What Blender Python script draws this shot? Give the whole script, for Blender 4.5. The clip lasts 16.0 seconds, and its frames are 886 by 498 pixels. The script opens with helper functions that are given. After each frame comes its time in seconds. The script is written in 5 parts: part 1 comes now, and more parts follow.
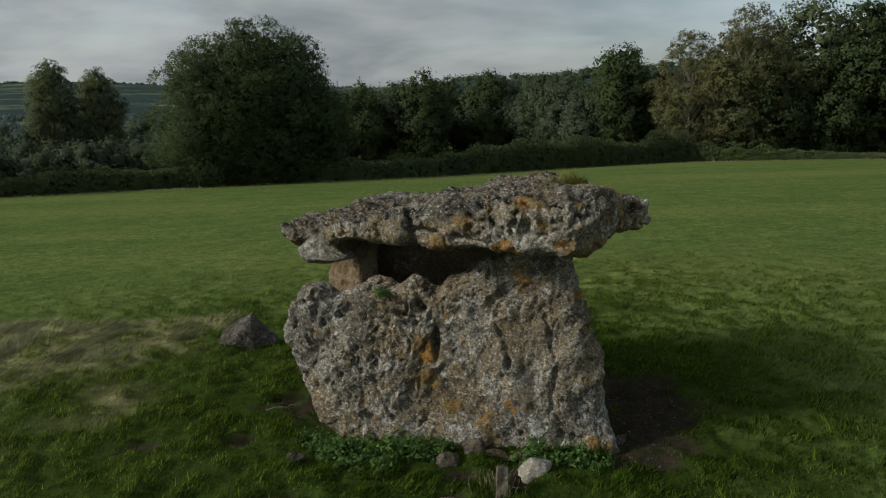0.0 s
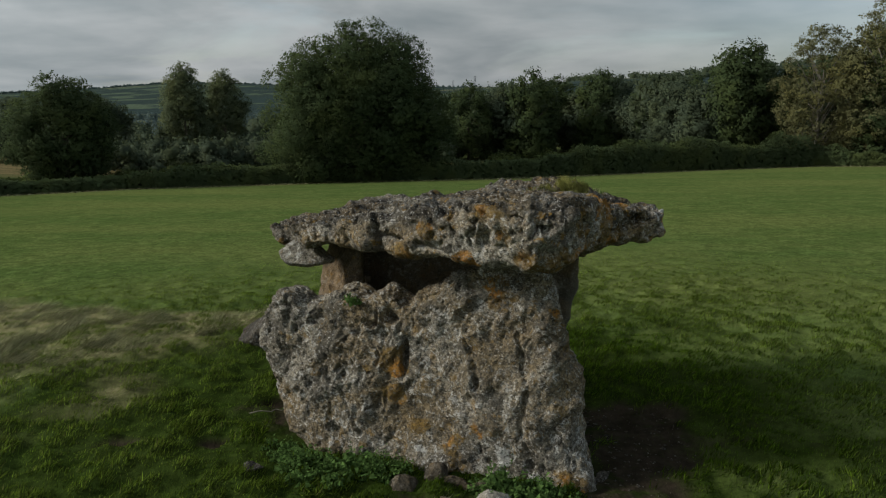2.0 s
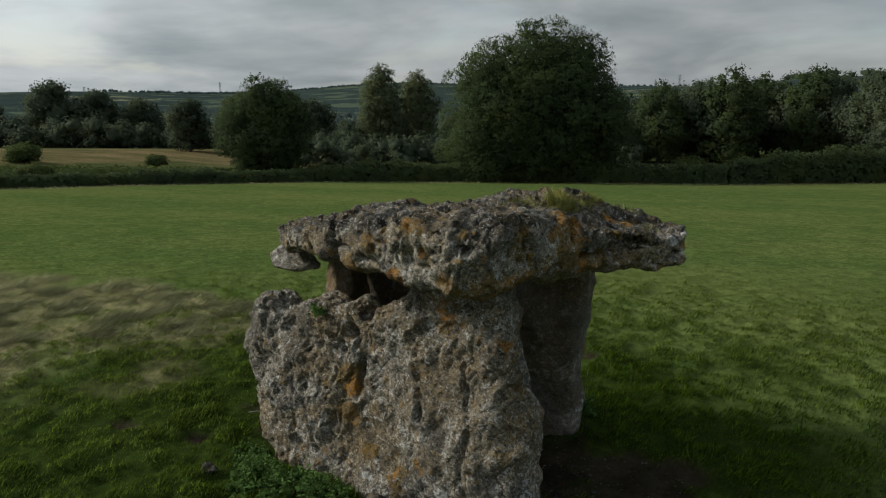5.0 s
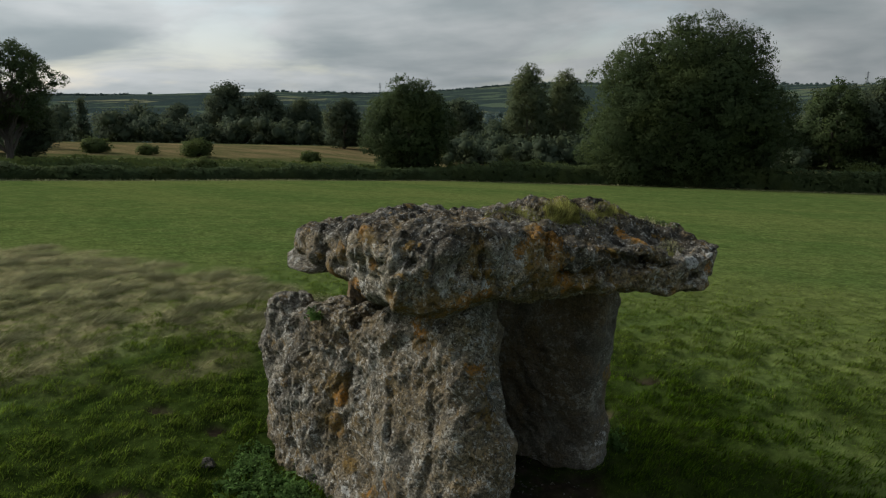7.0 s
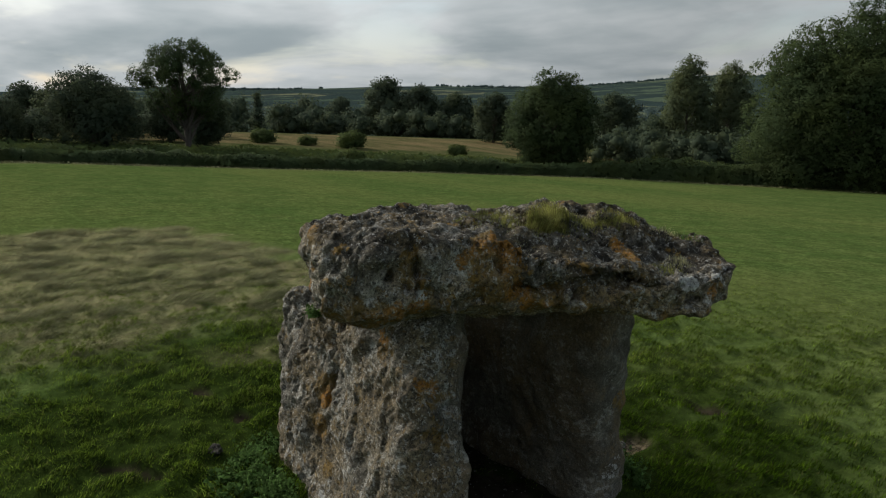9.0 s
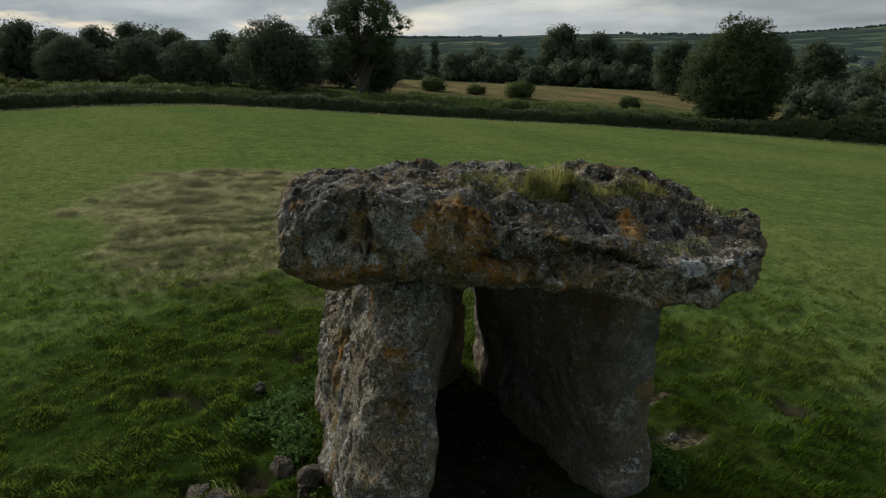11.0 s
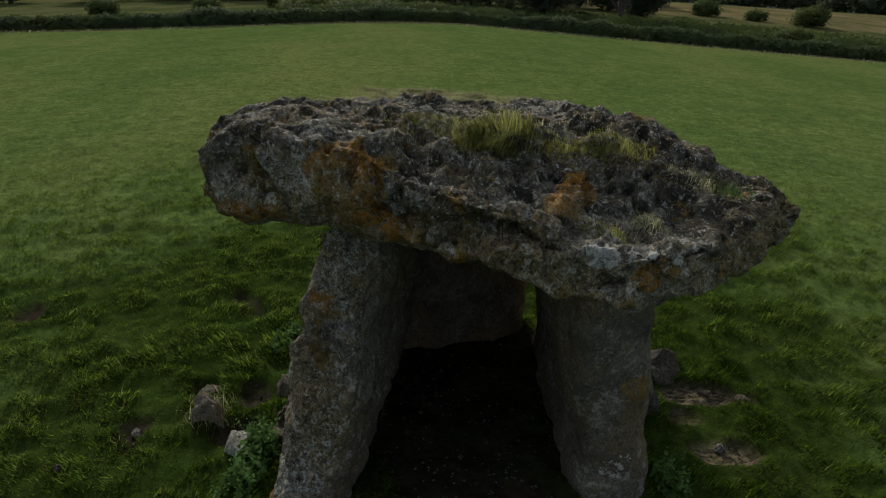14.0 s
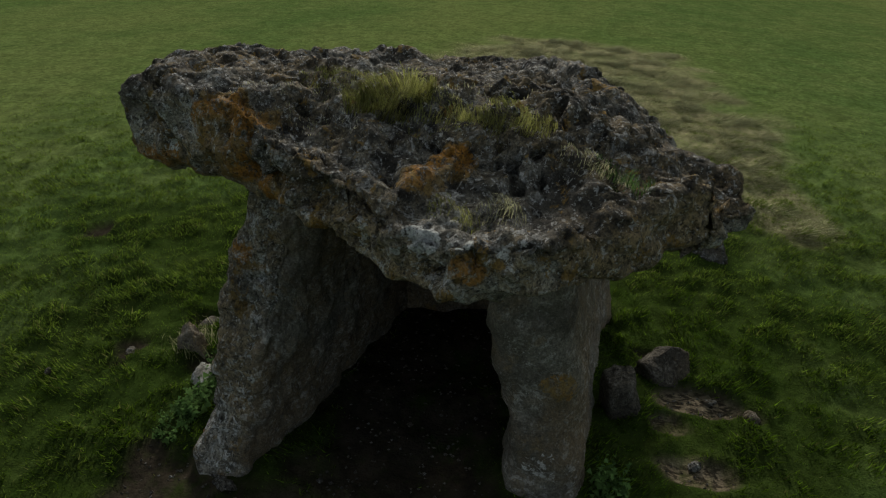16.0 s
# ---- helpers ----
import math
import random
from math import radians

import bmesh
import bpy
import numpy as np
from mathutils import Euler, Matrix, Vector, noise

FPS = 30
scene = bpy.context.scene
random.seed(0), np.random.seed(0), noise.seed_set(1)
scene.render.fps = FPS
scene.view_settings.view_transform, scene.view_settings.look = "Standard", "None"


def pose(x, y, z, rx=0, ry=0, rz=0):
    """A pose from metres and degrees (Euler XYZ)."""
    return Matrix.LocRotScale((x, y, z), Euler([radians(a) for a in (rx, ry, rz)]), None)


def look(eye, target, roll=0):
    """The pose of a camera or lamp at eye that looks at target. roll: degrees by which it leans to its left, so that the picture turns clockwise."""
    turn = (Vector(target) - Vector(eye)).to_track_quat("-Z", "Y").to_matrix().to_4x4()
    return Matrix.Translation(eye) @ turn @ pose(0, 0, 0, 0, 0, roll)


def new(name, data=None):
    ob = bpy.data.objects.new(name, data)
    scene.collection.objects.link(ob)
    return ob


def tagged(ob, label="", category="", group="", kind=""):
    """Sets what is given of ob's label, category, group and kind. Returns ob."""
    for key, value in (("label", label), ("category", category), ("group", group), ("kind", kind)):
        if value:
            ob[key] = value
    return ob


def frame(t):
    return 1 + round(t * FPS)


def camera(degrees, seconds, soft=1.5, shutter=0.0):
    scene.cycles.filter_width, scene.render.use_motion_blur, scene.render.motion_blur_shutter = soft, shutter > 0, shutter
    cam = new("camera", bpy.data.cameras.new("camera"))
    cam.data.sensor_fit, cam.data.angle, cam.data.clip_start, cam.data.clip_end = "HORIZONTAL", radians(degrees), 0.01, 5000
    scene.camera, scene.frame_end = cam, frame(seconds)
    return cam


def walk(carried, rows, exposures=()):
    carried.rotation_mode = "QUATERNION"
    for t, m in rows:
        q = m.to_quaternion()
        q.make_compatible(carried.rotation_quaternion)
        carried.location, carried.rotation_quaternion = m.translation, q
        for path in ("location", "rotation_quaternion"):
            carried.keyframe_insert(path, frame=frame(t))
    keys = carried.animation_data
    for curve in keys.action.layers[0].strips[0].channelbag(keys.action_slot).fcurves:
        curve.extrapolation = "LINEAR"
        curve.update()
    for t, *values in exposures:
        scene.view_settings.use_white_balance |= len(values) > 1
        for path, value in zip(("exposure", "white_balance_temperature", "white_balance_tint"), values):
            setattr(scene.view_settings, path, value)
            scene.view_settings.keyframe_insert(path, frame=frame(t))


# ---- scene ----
cam = camera(65.9, 16.0, soft=1.15)
METRES, EYE, TILT, LEAN, TURN = 12.0, 3.636, -0.2, -2.16, 0.0
ROWS = [
    (0.0, 0.0, 0.0, 0.0, -0.46, -12.04, 2.16),
    (0.5, 0.0303, 0.011, -0.0008, 1.9, -11.95, 2.12),
    (1.0, 0.0602, 0.0231, -0.0024, 4.24, -11.88, 2.11),
    (1.5, 0.0893, 0.0377, -0.0039, 6.59, -11.8, 2.08),
    (2.0, 0.1193, 0.051, -0.0054, 8.95, -11.72, 2.07),
    (2.5, 0.1488, 0.0657, -0.0062, 11.34, -11.64, 2.03),
    (3.0, 0.1784, 0.0816, -0.007, 13.85, -11.56, 1.97),
    (5.5, 0.3028, 0.1771, -0.0104, 28.04, -11.13, 1.68),
    (6.0, 0.3243, 0.1996, -0.0115, 31.2, -11.04, 1.64),
    (6.5, 0.3455, 0.2245, -0.0119, 34.38, -10.94, 1.55),
    (7.0, 0.3648, 0.2502, -0.0125, 37.51, -10.88, 1.46),
    (7.5, 0.3823, 0.2773, -0.0131, 40.69, -10.8, 1.38),
    (8.0, 0.3985, 0.3042, -0.0133, 43.88, -10.72, 1.28),
    (8.5, 0.4145, 0.3307, -0.0137, 47.04, -10.68, 1.2),
    (9.0, 0.4292, 0.3578, -0.0143, 50.37, -11.07, 1.09),
    (9.5, 0.4417, 0.3851, -0.0147, 53.88, -12.01, 0.96),
    (10.0, 0.4517, 0.4129, -0.0153, 57.51, -12.99, 0.84),
    (12.5, 0.4688, 0.5509, -0.0146, 75.74, -17.87, 0.24),
    (13.0, 0.469, 0.5819, -0.0143, 79.34, -18.87, 0.15),
    (13.5, 0.4692, 0.6124, -0.0147, 82.92, -19.87, 0.04),
    (14.0, 0.4665, 0.6423, -0.0151, 86.54, -20.87, -0.05),
    (14.5, 0.4616, 0.6747, -0.0145, 90.21, -21.91, -0.19),
    (15.0, 0.4552, 0.7072, -0.0145, 93.89, -22.95, -0.28),
    (15.5, 0.4467, 0.7404, -0.0141, 97.61, -24.03, -0.36),
    (16.0, 0.4355, 0.7728, -0.0139, 101.62, -25.0, -0.48),
]
walk_rows = [(t, pose(0, 0, EYE, TILT, LEAN, TURN) @ pose(METRES * x, METRES * y, METRES * z, 90 + pitch, roll, yaw)) for t, x, y, z, yaw, pitch, roll in ROWS]
walk(cam, walk_rows, [(0, 0.32), (9, 0.34), (12.5, 0.34), (16, 0.27)])

# ---- world, sun ----
SUN_ROT, SUN_EL = 258.0, 29.0      # azimuth the light comes from (clockwise from +y), elevation
world = bpy.data.worlds.new("overcast_sky")
scene.world = world
world.use_nodes = True
wt = world.node_tree
wt.nodes.clear()


class Nodes:
    """A short way to write node trees."""

    def __init__(self, tree):
        self.tree = tree

    def add(self, kind, sets=None, **links):
        n = self.tree.nodes.new(kind)
        for k, v in (sets or {}).items():
            if k in n.inputs:
                n.inputs[k].default_value = v
        for k, v in links.items():
            key = k.replace("_", " ")
            sock = n.inputs[int(k[1:])] if k[0] == "i" and k[1:].isdigit() else n.inputs[key]
            if hasattr(v, "is_output"):
                self.tree.links.new(v, sock)
            else:
                sock.default_value = v
        return n

    def math(self, op, a, b=0.0, c=0.0, clamp=False):
        n = self.tree.nodes.new("ShaderNodeMath")
        n.operation, n.use_clamp = op, clamp
        for i, v in enumerate((a, b, c)):
            if hasattr(v, "is_output"):
                self.tree.links.new(v, n.inputs[i])
            else:
                n.inputs[i].default_value = v
        return n.outputs[0]

    def vec(self, op, a, b=(0, 0, 0)):
        n = self.tree.nodes.new("ShaderNodeVectorMath")
        n.operation = op
        for i, v in enumerate((a, b)):
            if hasattr(v, "is_output"):
                self.tree.links.new(v, n.inputs[i])
            else:
                n.inputs[i].default_value = v
        return n.outputs[0]

    def noise(self, vec, scale, detail=4.0, rough=0.55, distortion=0.0):
        n = self.add("ShaderNodeTexNoise", Vector=vec, Scale=scale, Detail=detail, Roughness=rough, Distortion=distortion)
        return n.outputs["Fac"]

    def voronoi(self, vec, scale, feature="F1", out="Distance", rnd=1.0):
        n = self.tree.nodes.new("ShaderNodeTexVoronoi")
        n.feature = feature
        self.tree.links.new(vec, n.inputs["Vector"])
        n.inputs["Scale"].default_value = scale
        n.inputs["Randomness"].default_value = rnd
        return n.outputs[out]

    def step(self, v, lo, hi, a=0.0, b=1.0):
        n = self.tree.nodes.new("ShaderNodeMapRange")
        n.interpolation_type = "SMOOTHSTEP"
        self.tree.links.new(v, n.inputs["Value"])
        for k, x in (("From Min", lo), ("From Max", hi), ("To Min", a), ("To Max", b)):
            n.inputs[k].default_value = x
        return n.outputs[0]

    def mix(self, fac, a, b, blend="MIX"):
        n = self.tree.nodes.new("ShaderNodeMix")
        n.data_type, n.blend_type = "RGBA", blend
        for i, v in ((0, fac), (6, a), (7, b)):
            if hasattr(v, "is_output"):
                self.tree.links.new(v, n.inputs[i])
            else:
                n.inputs[i].default_value = v if i == 0 else (*v, 1)
        return n.outputs[2]

    def sep(self, v):
        n = self.tree.nodes.new("ShaderNodeSeparateXYZ")
        self.tree.links.new(v, n.inputs[0])
        return n.outputs

    def attr(self, name):
        n = self.tree.nodes.new("ShaderNodeAttribute")
        n.attribute_name = name
        return n.outputs["Fac"]


w = Nodes(wt)
sky = wt.nodes.new("ShaderNodeTexSky")
sky.sky_type, sky.sun_disc = "NISHITA", False
sky.sun_elevation, sky.sun_rotation = radians(SUN_EL), radians(SUN_ROT)
way = wt.nodes.new("ShaderNodeTexCoord").outputs["Generated"]
dx, dy, dz = w.sep(way)
flat = w.math("ADD", w.math("MAXIMUM", dz, 0.0), 0.20)
cloud_at = wt.nodes.new("ShaderNodeCombineXYZ")
wt.links.new(w.math("DIVIDE", dx, flat), cloud_at.inputs[0])
wt.links.new(w.math("DIVIDE", dy, flat), cloud_at.inputs[1])
cloud_at = cloud_at.outputs[0]
big = w.noise(cloud_at, 0.75, 5.0, 0.5, 0.35)
fine = w.noise(cloud_at, 2.2, 5.0, 0.5, 0.2)
lump = w.math("ADD", w.math("MULTIPLY", big, 0.75), w.math("MULTIPLY", fine, 0.25))
cloud = w.mix(w.step(lump, 0.34, 0.66), (2.02, 2.36, 2.50), (4.12, 4.32, 4.40))
# the cloud sheet is brighter overhead and towards the hidden sun
lift = w.step(dz, 0.02, 0.21, 0.84, 1.12)
side = w.math("ADD", w.math("MULTIPLY", dx, math.sin(radians(SUN_ROT))), w.math("MULTIPLY", dy, math.cos(radians(SUN_ROT))))
lift = w.math("MULTIPLY", lift, w.step(side, 0.0, 1.0, 0.88, 1.42))
cloud = w.mix(1.0, cloud, lift, "MULTIPLY")
thin = w.step(w.noise(cloud_at, 0.8, 5.0, 0.55, 0.4), 0.50, 0.66, 1.0, 0.68)
# and thins out away from it
thin = w.math("MULTIPLY", thin, w.step(side, -0.75, -0.10, 0.50, 1.0))
total = w.mix(thin, sky.outputs[0], cloud)
bg = w.add("ShaderNodeBackground", Color=total, Strength=0.10)
wt.links.new(bg.outputs[0], w.add("ShaderNodeOutputWorld").inputs[0])

sun_data = bpy.data.lights.new("sun", "SUN")
sun_data.energy, sun_data.angle, sun_data.color = 2.6, radians(11), (1.0, 0.95, 0.87)
sun = new("sun", sun_data)
a, e = radians(SUN_ROT), radians(SUN_EL)
sun.matrix_world = look((0, 0, 0), (-math.sin(a) * math.cos(e), -math.cos(a) * math.cos(e), -math.sin(e)))


# ---- number noise for shapes ----
def lattice(ix, iy, iz, seed):
    h = (ix.astype(np.int64) * 374761393 + iy.astype(np.int64) * 668265263 + iz.astype(np.int64) * 2147483647 + seed * 974634777) & 0xFFFFFFFF
    h = ((h ^ (h >> 13)) * 1274126177) & 0xFFFFFFFF
    h = ((h ^ (h >> 16)) * 2246822519) & 0xFFFFFFFF
    return (h ^ (h >> 15)) & 0xFFFFFFFF


def gnoise(p, seed=0):
    """Smooth noise in about -1..1 at points p (n, 3)."""
    i = np.floor(p).astype(np.int64)
    f = p - i
    s = f * f * f * (f * (f * 6 - 15) + 10)
    out = np.zeros(len(p))
    for cx in (0, 1):
        wx = s[:, 0] if cx else 1 - s[:, 0]
        for cy in (0, 1):
            wy = s[:, 1] if cy else 1 - s[:, 1]
            for cz in (0, 1):
                wz = s[:, 2] if cz else 1 - s[:, 2]
                h = lattice(i[:, 0] + cx, i[:, 1] + cy, i[:, 2] + cz, seed)
                g = ((h & 1023) / 511.5 - 1) * (f[:, 0] - cx) + (((h >> 10) & 1023) / 511.5 - 1) * (f[:, 1] - cy) + (((h >> 20) & 1023) / 511.5 - 1) * (f[:, 2] - cz)
                out += wx * wy * wz * g
    return out * 1.5


def fbm(p, octaves, seed=0, gain=0.5):
    out, amp = np.zeros(len(p)), 1.0
    for k in range(octaves):
        out += amp * gnoise(p * 2.0 ** k + 17.3 * k, seed + k)
        amp *= gain
    return out


def cells(p, seed=0):
    """Distance to the nearest random point, and that point's random number 0..1."""
    i = np.floor(p).astype(np.int64)
    best, idn = np.full(len(p), 9.0), np.zeros(len(p))
    for ox in (-1, 0, 1):
        for oy in (-1, 0, 1):
            for oz in (-1, 0, 1):
                c = i + (ox, oy, oz)
                h = lattice(c[:, 0], c[:, 1], c[:, 2], seed)
                q = c + np.stack([(h & 1023) / 1023, ((h >> 10) & 1023) / 1023, ((h >> 20) & 1023) / 1023], 1)
                d = np.sqrt(((q - p) ** 2).sum(1))
                near = d < best
                best = np.where(near, d, best)
                idn = np.where(near, ((h * 2654435761) & 0xFFFF) / 65535, idn)
    return best, idn


def smooth(v, lo, hi):
    s = np.clip((v - lo) / (hi - lo), 0, 1)
    return s * s * (3 - 2 * s)


# ---- the lie of the land ----
# field boundary, from the north-east round to the south-west
EDGE = np.array([(120, 70), (62, 97), (38, 105), (16, 92), (0, 80), (-23, 76), (-42, 65), (-52, 49), (-60.5, 27), (-64.5, 13.5), (-62, 3), (-56.5, -14), (-53, -29), (-46, -58)], float)


def land(x, y):
    """Height of the ground."""
    x, y = np.asarray(x, float), np.asarray(y, float)
    r = np.hypot(x, y - 8)
    fall = -0.068 * 7 * np.logaddexp(0, (y - 8) / 7.0) + 0.068 * 7 * math.log(2) * np.exp(-np.maximum(y - 8, -60) ** 2 / 200)
    fall = fall * (1 - 0.35 * smooth(-x, 60, 110))
    cap = 75.0
    xs = cap * np.tanh(x / cap)
    near = -0.12 + 0.035 * xs + np.maximum(fall, -7.5 - 0.8 * np.tanh(r / 300))
    # beyond the boundary the valley, then low hills against the sky
    az = np.degrees(np.arctan2(-x, y - 8))
    rise = np.interp(az, (-60, -20, -12, -9, -3.5, 3, 8, 24, 31, 36, 44, 55, 65, 80, 90, 108, 130), (3.2, 3.0, 2.6, 2.1, 2.1, 1.55, 1.4, 1.3, 1.25, 1.0, 0.60, 0.58, 0.5, 0.2, -0.2, -0.8, -0.8))
    # to the north a wooded hill stands nearer
    close = smooth(-az, -16, 4)
    top = 2300 - 1300 * close
    far = smooth(r, 420 - 190 * close, top) * (14 + top * np.tan(np.radians(rise)) + 5 * np.sin(x * 0.006 + y * 0.004))
    valley = -7.0 * smooth(r, 150, 330)
    return near + valley + far


def cells_flat(x, y, seed):
    """Distance to the nearest random point on the plane, and that point's random number."""
    ix, iy = np.floor(x).astype(np.int64), np.floor(y).astype(np.int64)
    best, idn = np.full(len(x), 9.0), np.zeros(len(x))
    for ox in (-1, 0, 1):
        for oy in (-1, 0, 1):
            h = lattice(ix + ox, iy + oy, 0 * ix, seed)
            d = np.hypot(ix + ox + (h & 1023) / 1023 - x, iy + oy + ((h >> 10) & 1023) / 1023 - y)
            near = d < best
            best, idn = np.where(near, d, best), np.where(near, ((h * 2654435761) & 0xFFFF) / 65535, idn)
    return best, idn


def hummock(x, y):
    """Tussocks of the grazed sward, 0 in the hollows to about 1 on the tops."""
    q = np.stack([x, y, 0 * x], 1)
    wx, wy = x + 0.16 * gnoise(q * 3.1, 8), y + 0.16 * gnoise(q * 3.1, 9)
    d, r = cells_flat(wx / 0.46, wy / 0.34, 14)
    e, k = cells_flat(wx / 0.19, wy / 0.16, 15)
    return (0.35 + 0.65 * r) * (1 - np.minimum(d / 0.72, 1) ** 2) * 0.72 + 0.28 * (0.3 + 0.7 * k) * (1 - np.minimum(e / 0.75, 1) ** 2)


def smallrelief(x, y):
    p = np.stack([x, y, 0 * x], 1)
    r = np.hypot(x, y - 8)
    return (0.035 * gnoise(p * 0.9, 5) + 0.040 * gnoise(p * 2.3, 6) + 0.032 * gnoise(p * 4.4, 7)) * (1 - smooth(r, 25, 60))


# ---- materials ----
def material(name):
    m = bpy.data.materials.new(name)
    m.use_nodes = True
    m.node_tree.nodes.clear()
    return m, Nodes(m.node_tree)


def finish(m, n, colour, rough=0.9, height=None, bump=0.3, dist=0.02, spec=0.25, **more):
    b = n.add("ShaderNodeBsdfPrincipled", {"Roughness": rough if not hasattr(rough, "is_output") else 0.9, "Specular IOR Level": spec}, Base_Color=colour)
    if hasattr(rough, "is_output"):
        n.tree.links.new(rough, b.inputs["Roughness"])
    if height is not None:
        k = n.add("ShaderNodeBump", {"Strength": bump, "Distance": dist}, Height=height)
        n.tree.links.new(k.outputs[0], b.inputs["Normal"])
    out = n.add("ShaderNodeOutputMaterial")
    n.tree.links.new(b.outputs[0], out.inputs[0])
    return m


def place(n):
    return n.tree.nodes.new("ShaderNodeNewGeometry").outputs["Position"]


def stone_material(name, light, dark, warm, white, orange_share, warm_share=0.5, white_share=0.5, coarse=1.0):
    """Weathered limestone: two greys, a warm stain, pale crusts and orange lichen."""
    m, n = material(name)
    at = place(n)
    c = n.mix(n.step(n.noise(at, 1.9, 7, 0.70, 0.4), 0.40, 0.60), dark, light)
    c = n.mix(n.math("MULTIPLY", n.step(n.noise(n.vec("ADD", at, (2, 5, 3)), 1.0, 7, 0.70, 0.6), 0.42, 0.58), warm_share), c, warm)
    # blackened film in ragged sheets, then flecks of it
    film = n.math("MULTIPLY", n.step(n.noise(n.vec("ADD", at, (6, 2, 8)), 5.5, 7, 0.72), 0.54, 0.62), 0.40)
    c = n.mix(film, c, tuple(0.32 * v for v in dark))
    fleck = n.step(n.noise(at, 19.0, 6, 0.74), 0.485, 0.535)
    c = n.mix(n.math("MULTIPLY", fleck, 0.52 * coarse), c, tuple(0.22 * v for v in light))
    # pale crusts: broad ragged ones and round young ones
    pale = n.math("MULTIPLY", n.step(n.noise(n.vec("ADD", at, (1, 9, 4)), 15.0, 5, 0.7, 0.5), 0.535, 0.58), n.step(n.noise(at, 1.9, 4, 0.6), 0.40, 0.56))
    c = n.mix(n.math("MULTIPLY", pale, white_share * 1.1), c, white)
    spots = n.step(n.voronoi(n.vec("ADD", at, (0.3, 0.1, 0.7)), 13.0), 0.13, 0.17, 1.0, 0.0)
    c = n.mix(n.math("MULTIPLY", spots, 0.6 * white_share), c, white)
    c = n.mix(n.math("MULTIPLY", n.attr("moss"), n.step(n.noise(at, 7.0, 6, 0.72), 0.40, 0.56, 1.0, 0.48)), c, (0.026, 0.023, 0.017))
    speck = n.step(n.noise(n.vec("ADD", at, (3, 7, 1)), 30.0, 5, 0.7), 0.565, 0.605)
    c = n.mix(n.math("MULTIPLY", speck, (0.7 * white_share + 0.1) * coarse), c, white)
    grit = n.step(n.noise(n.vec("ADD", at, (8, 1, 5)), 34.0, 4, 0.7), 0.565, 0.605)
    c = n.mix(n.math("MULTIPLY", grit, 0.70 * coarse), c, tuple(0.22 * v for v in dark))
    ragged = n.math("MULTIPLY", n.math("SUBTRACT", n.noise(at, 9.0, 6, 0.72, 0.3), 0.5), 1.7)
    rust = n.step(n.math("ADD", n.attr("lichen"), ragged), 0.46, 0.60)
    rust = n.math("MULTIPLY", rust, n.step(n.attr("lichen"), 0.04, 0.16))
    worn = n.step(n.noise(n.vec("ADD", at, (7, 3, 2)), 26.0, 4, 0.7), 0.50, 0.60, 0.85, 0.15)
    tone = n.mix(n.step(n.math("ADD", n.noise(at, 3.6, 3), n.math("MULTIPLY", n.attr("lichen"), 0.24)), 0.63, 0.78), (0.20, 0.128, 0.036), (0.37, 0.165, 0.018))
    c = n.mix(n.math("MULTIPLY", rust, worn), c, tone)
    little = n.math("MULTIPLY", n.step(n.noise(n.vec("ADD", at, (4, 2, 9)), 6.0, 6, 0.72, 0.4), 0.585, 0.63), orange_share)
    c = n.mix(little, c, (0.27, 0.165, 0.040))
    crust = n.step(n.math("ADD", n.attr("crust"), n.math("MULTIPLY", n.math("SUBTRACT", n.noise(n.vec("ADD", at, (5, 5, 1)), 12.0, 5, 0.7), 0.5), 1.9)), 0.50, 0.60)
    crust = n.math("MULTIPLY", crust, n.step(n.attr("crust"), 0.05, 0.2))
    c = n.mix(n.math("MULTIPLY", crust, 0.9), c, white)
    pock = n.math("MULTIPLY", n.step(n.noise(n.vec("ADD", at, (2, 2, 7)), 47.0, 3, 0.65), 0.57, 0.62), 0.65 * coarse)
    c = n.mix(pock, c, tuple(0.25 * v for v in dark))
    c = n.mix(1.0, c, n.step(n.noise(at, 80.0, 3, 0.65), 0.32, 0.68, 0.68, 1.28), "MULTIPLY")
    h = n.math("ADD", n.math("MULTIPLY", n.noise(at, 30.0, 7, 0.78), 1.0), n.math("MULTIPLY", n.voronoi(at, 31.0), 0.45))
    h = n.math("SUBTRACT", h, n.math("MULTIPLY", n.step(n.noise(n.vec("ADD", at, (9, 4, 6)), 19.0, 4, 0.65), 0.56, 0.66), 0.9))
    return finish(m, n, c, 0.93, h, coarse, 0.036, 0.2)


STONE = stone_material("weathered_limestone", (0.33, 0.304, 0.242), (0.136, 0.123, 0.095), (0.285, 0.214, 0.114), (0.58, 0.575, 0.53), 0.5, 0.8, 0.62)
CAP = stone_material("capstone_limestone", (0.45, 0.415, 0.33), (0.155, 0.14, 0.11), (0.34, 0.245, 0.115), (0.60, 0.595, 0.55), 0.85, 0.8, 0.65)
INNER = stone_material("dark_chamber_limestone", (0.182, 0.164, 0.124), (0.108, 0.096, 0.072), (0.150, 0.108, 0.058), (0.46, 0.44, 0.39), 0.15, 0.8, 0.35, 0.42)

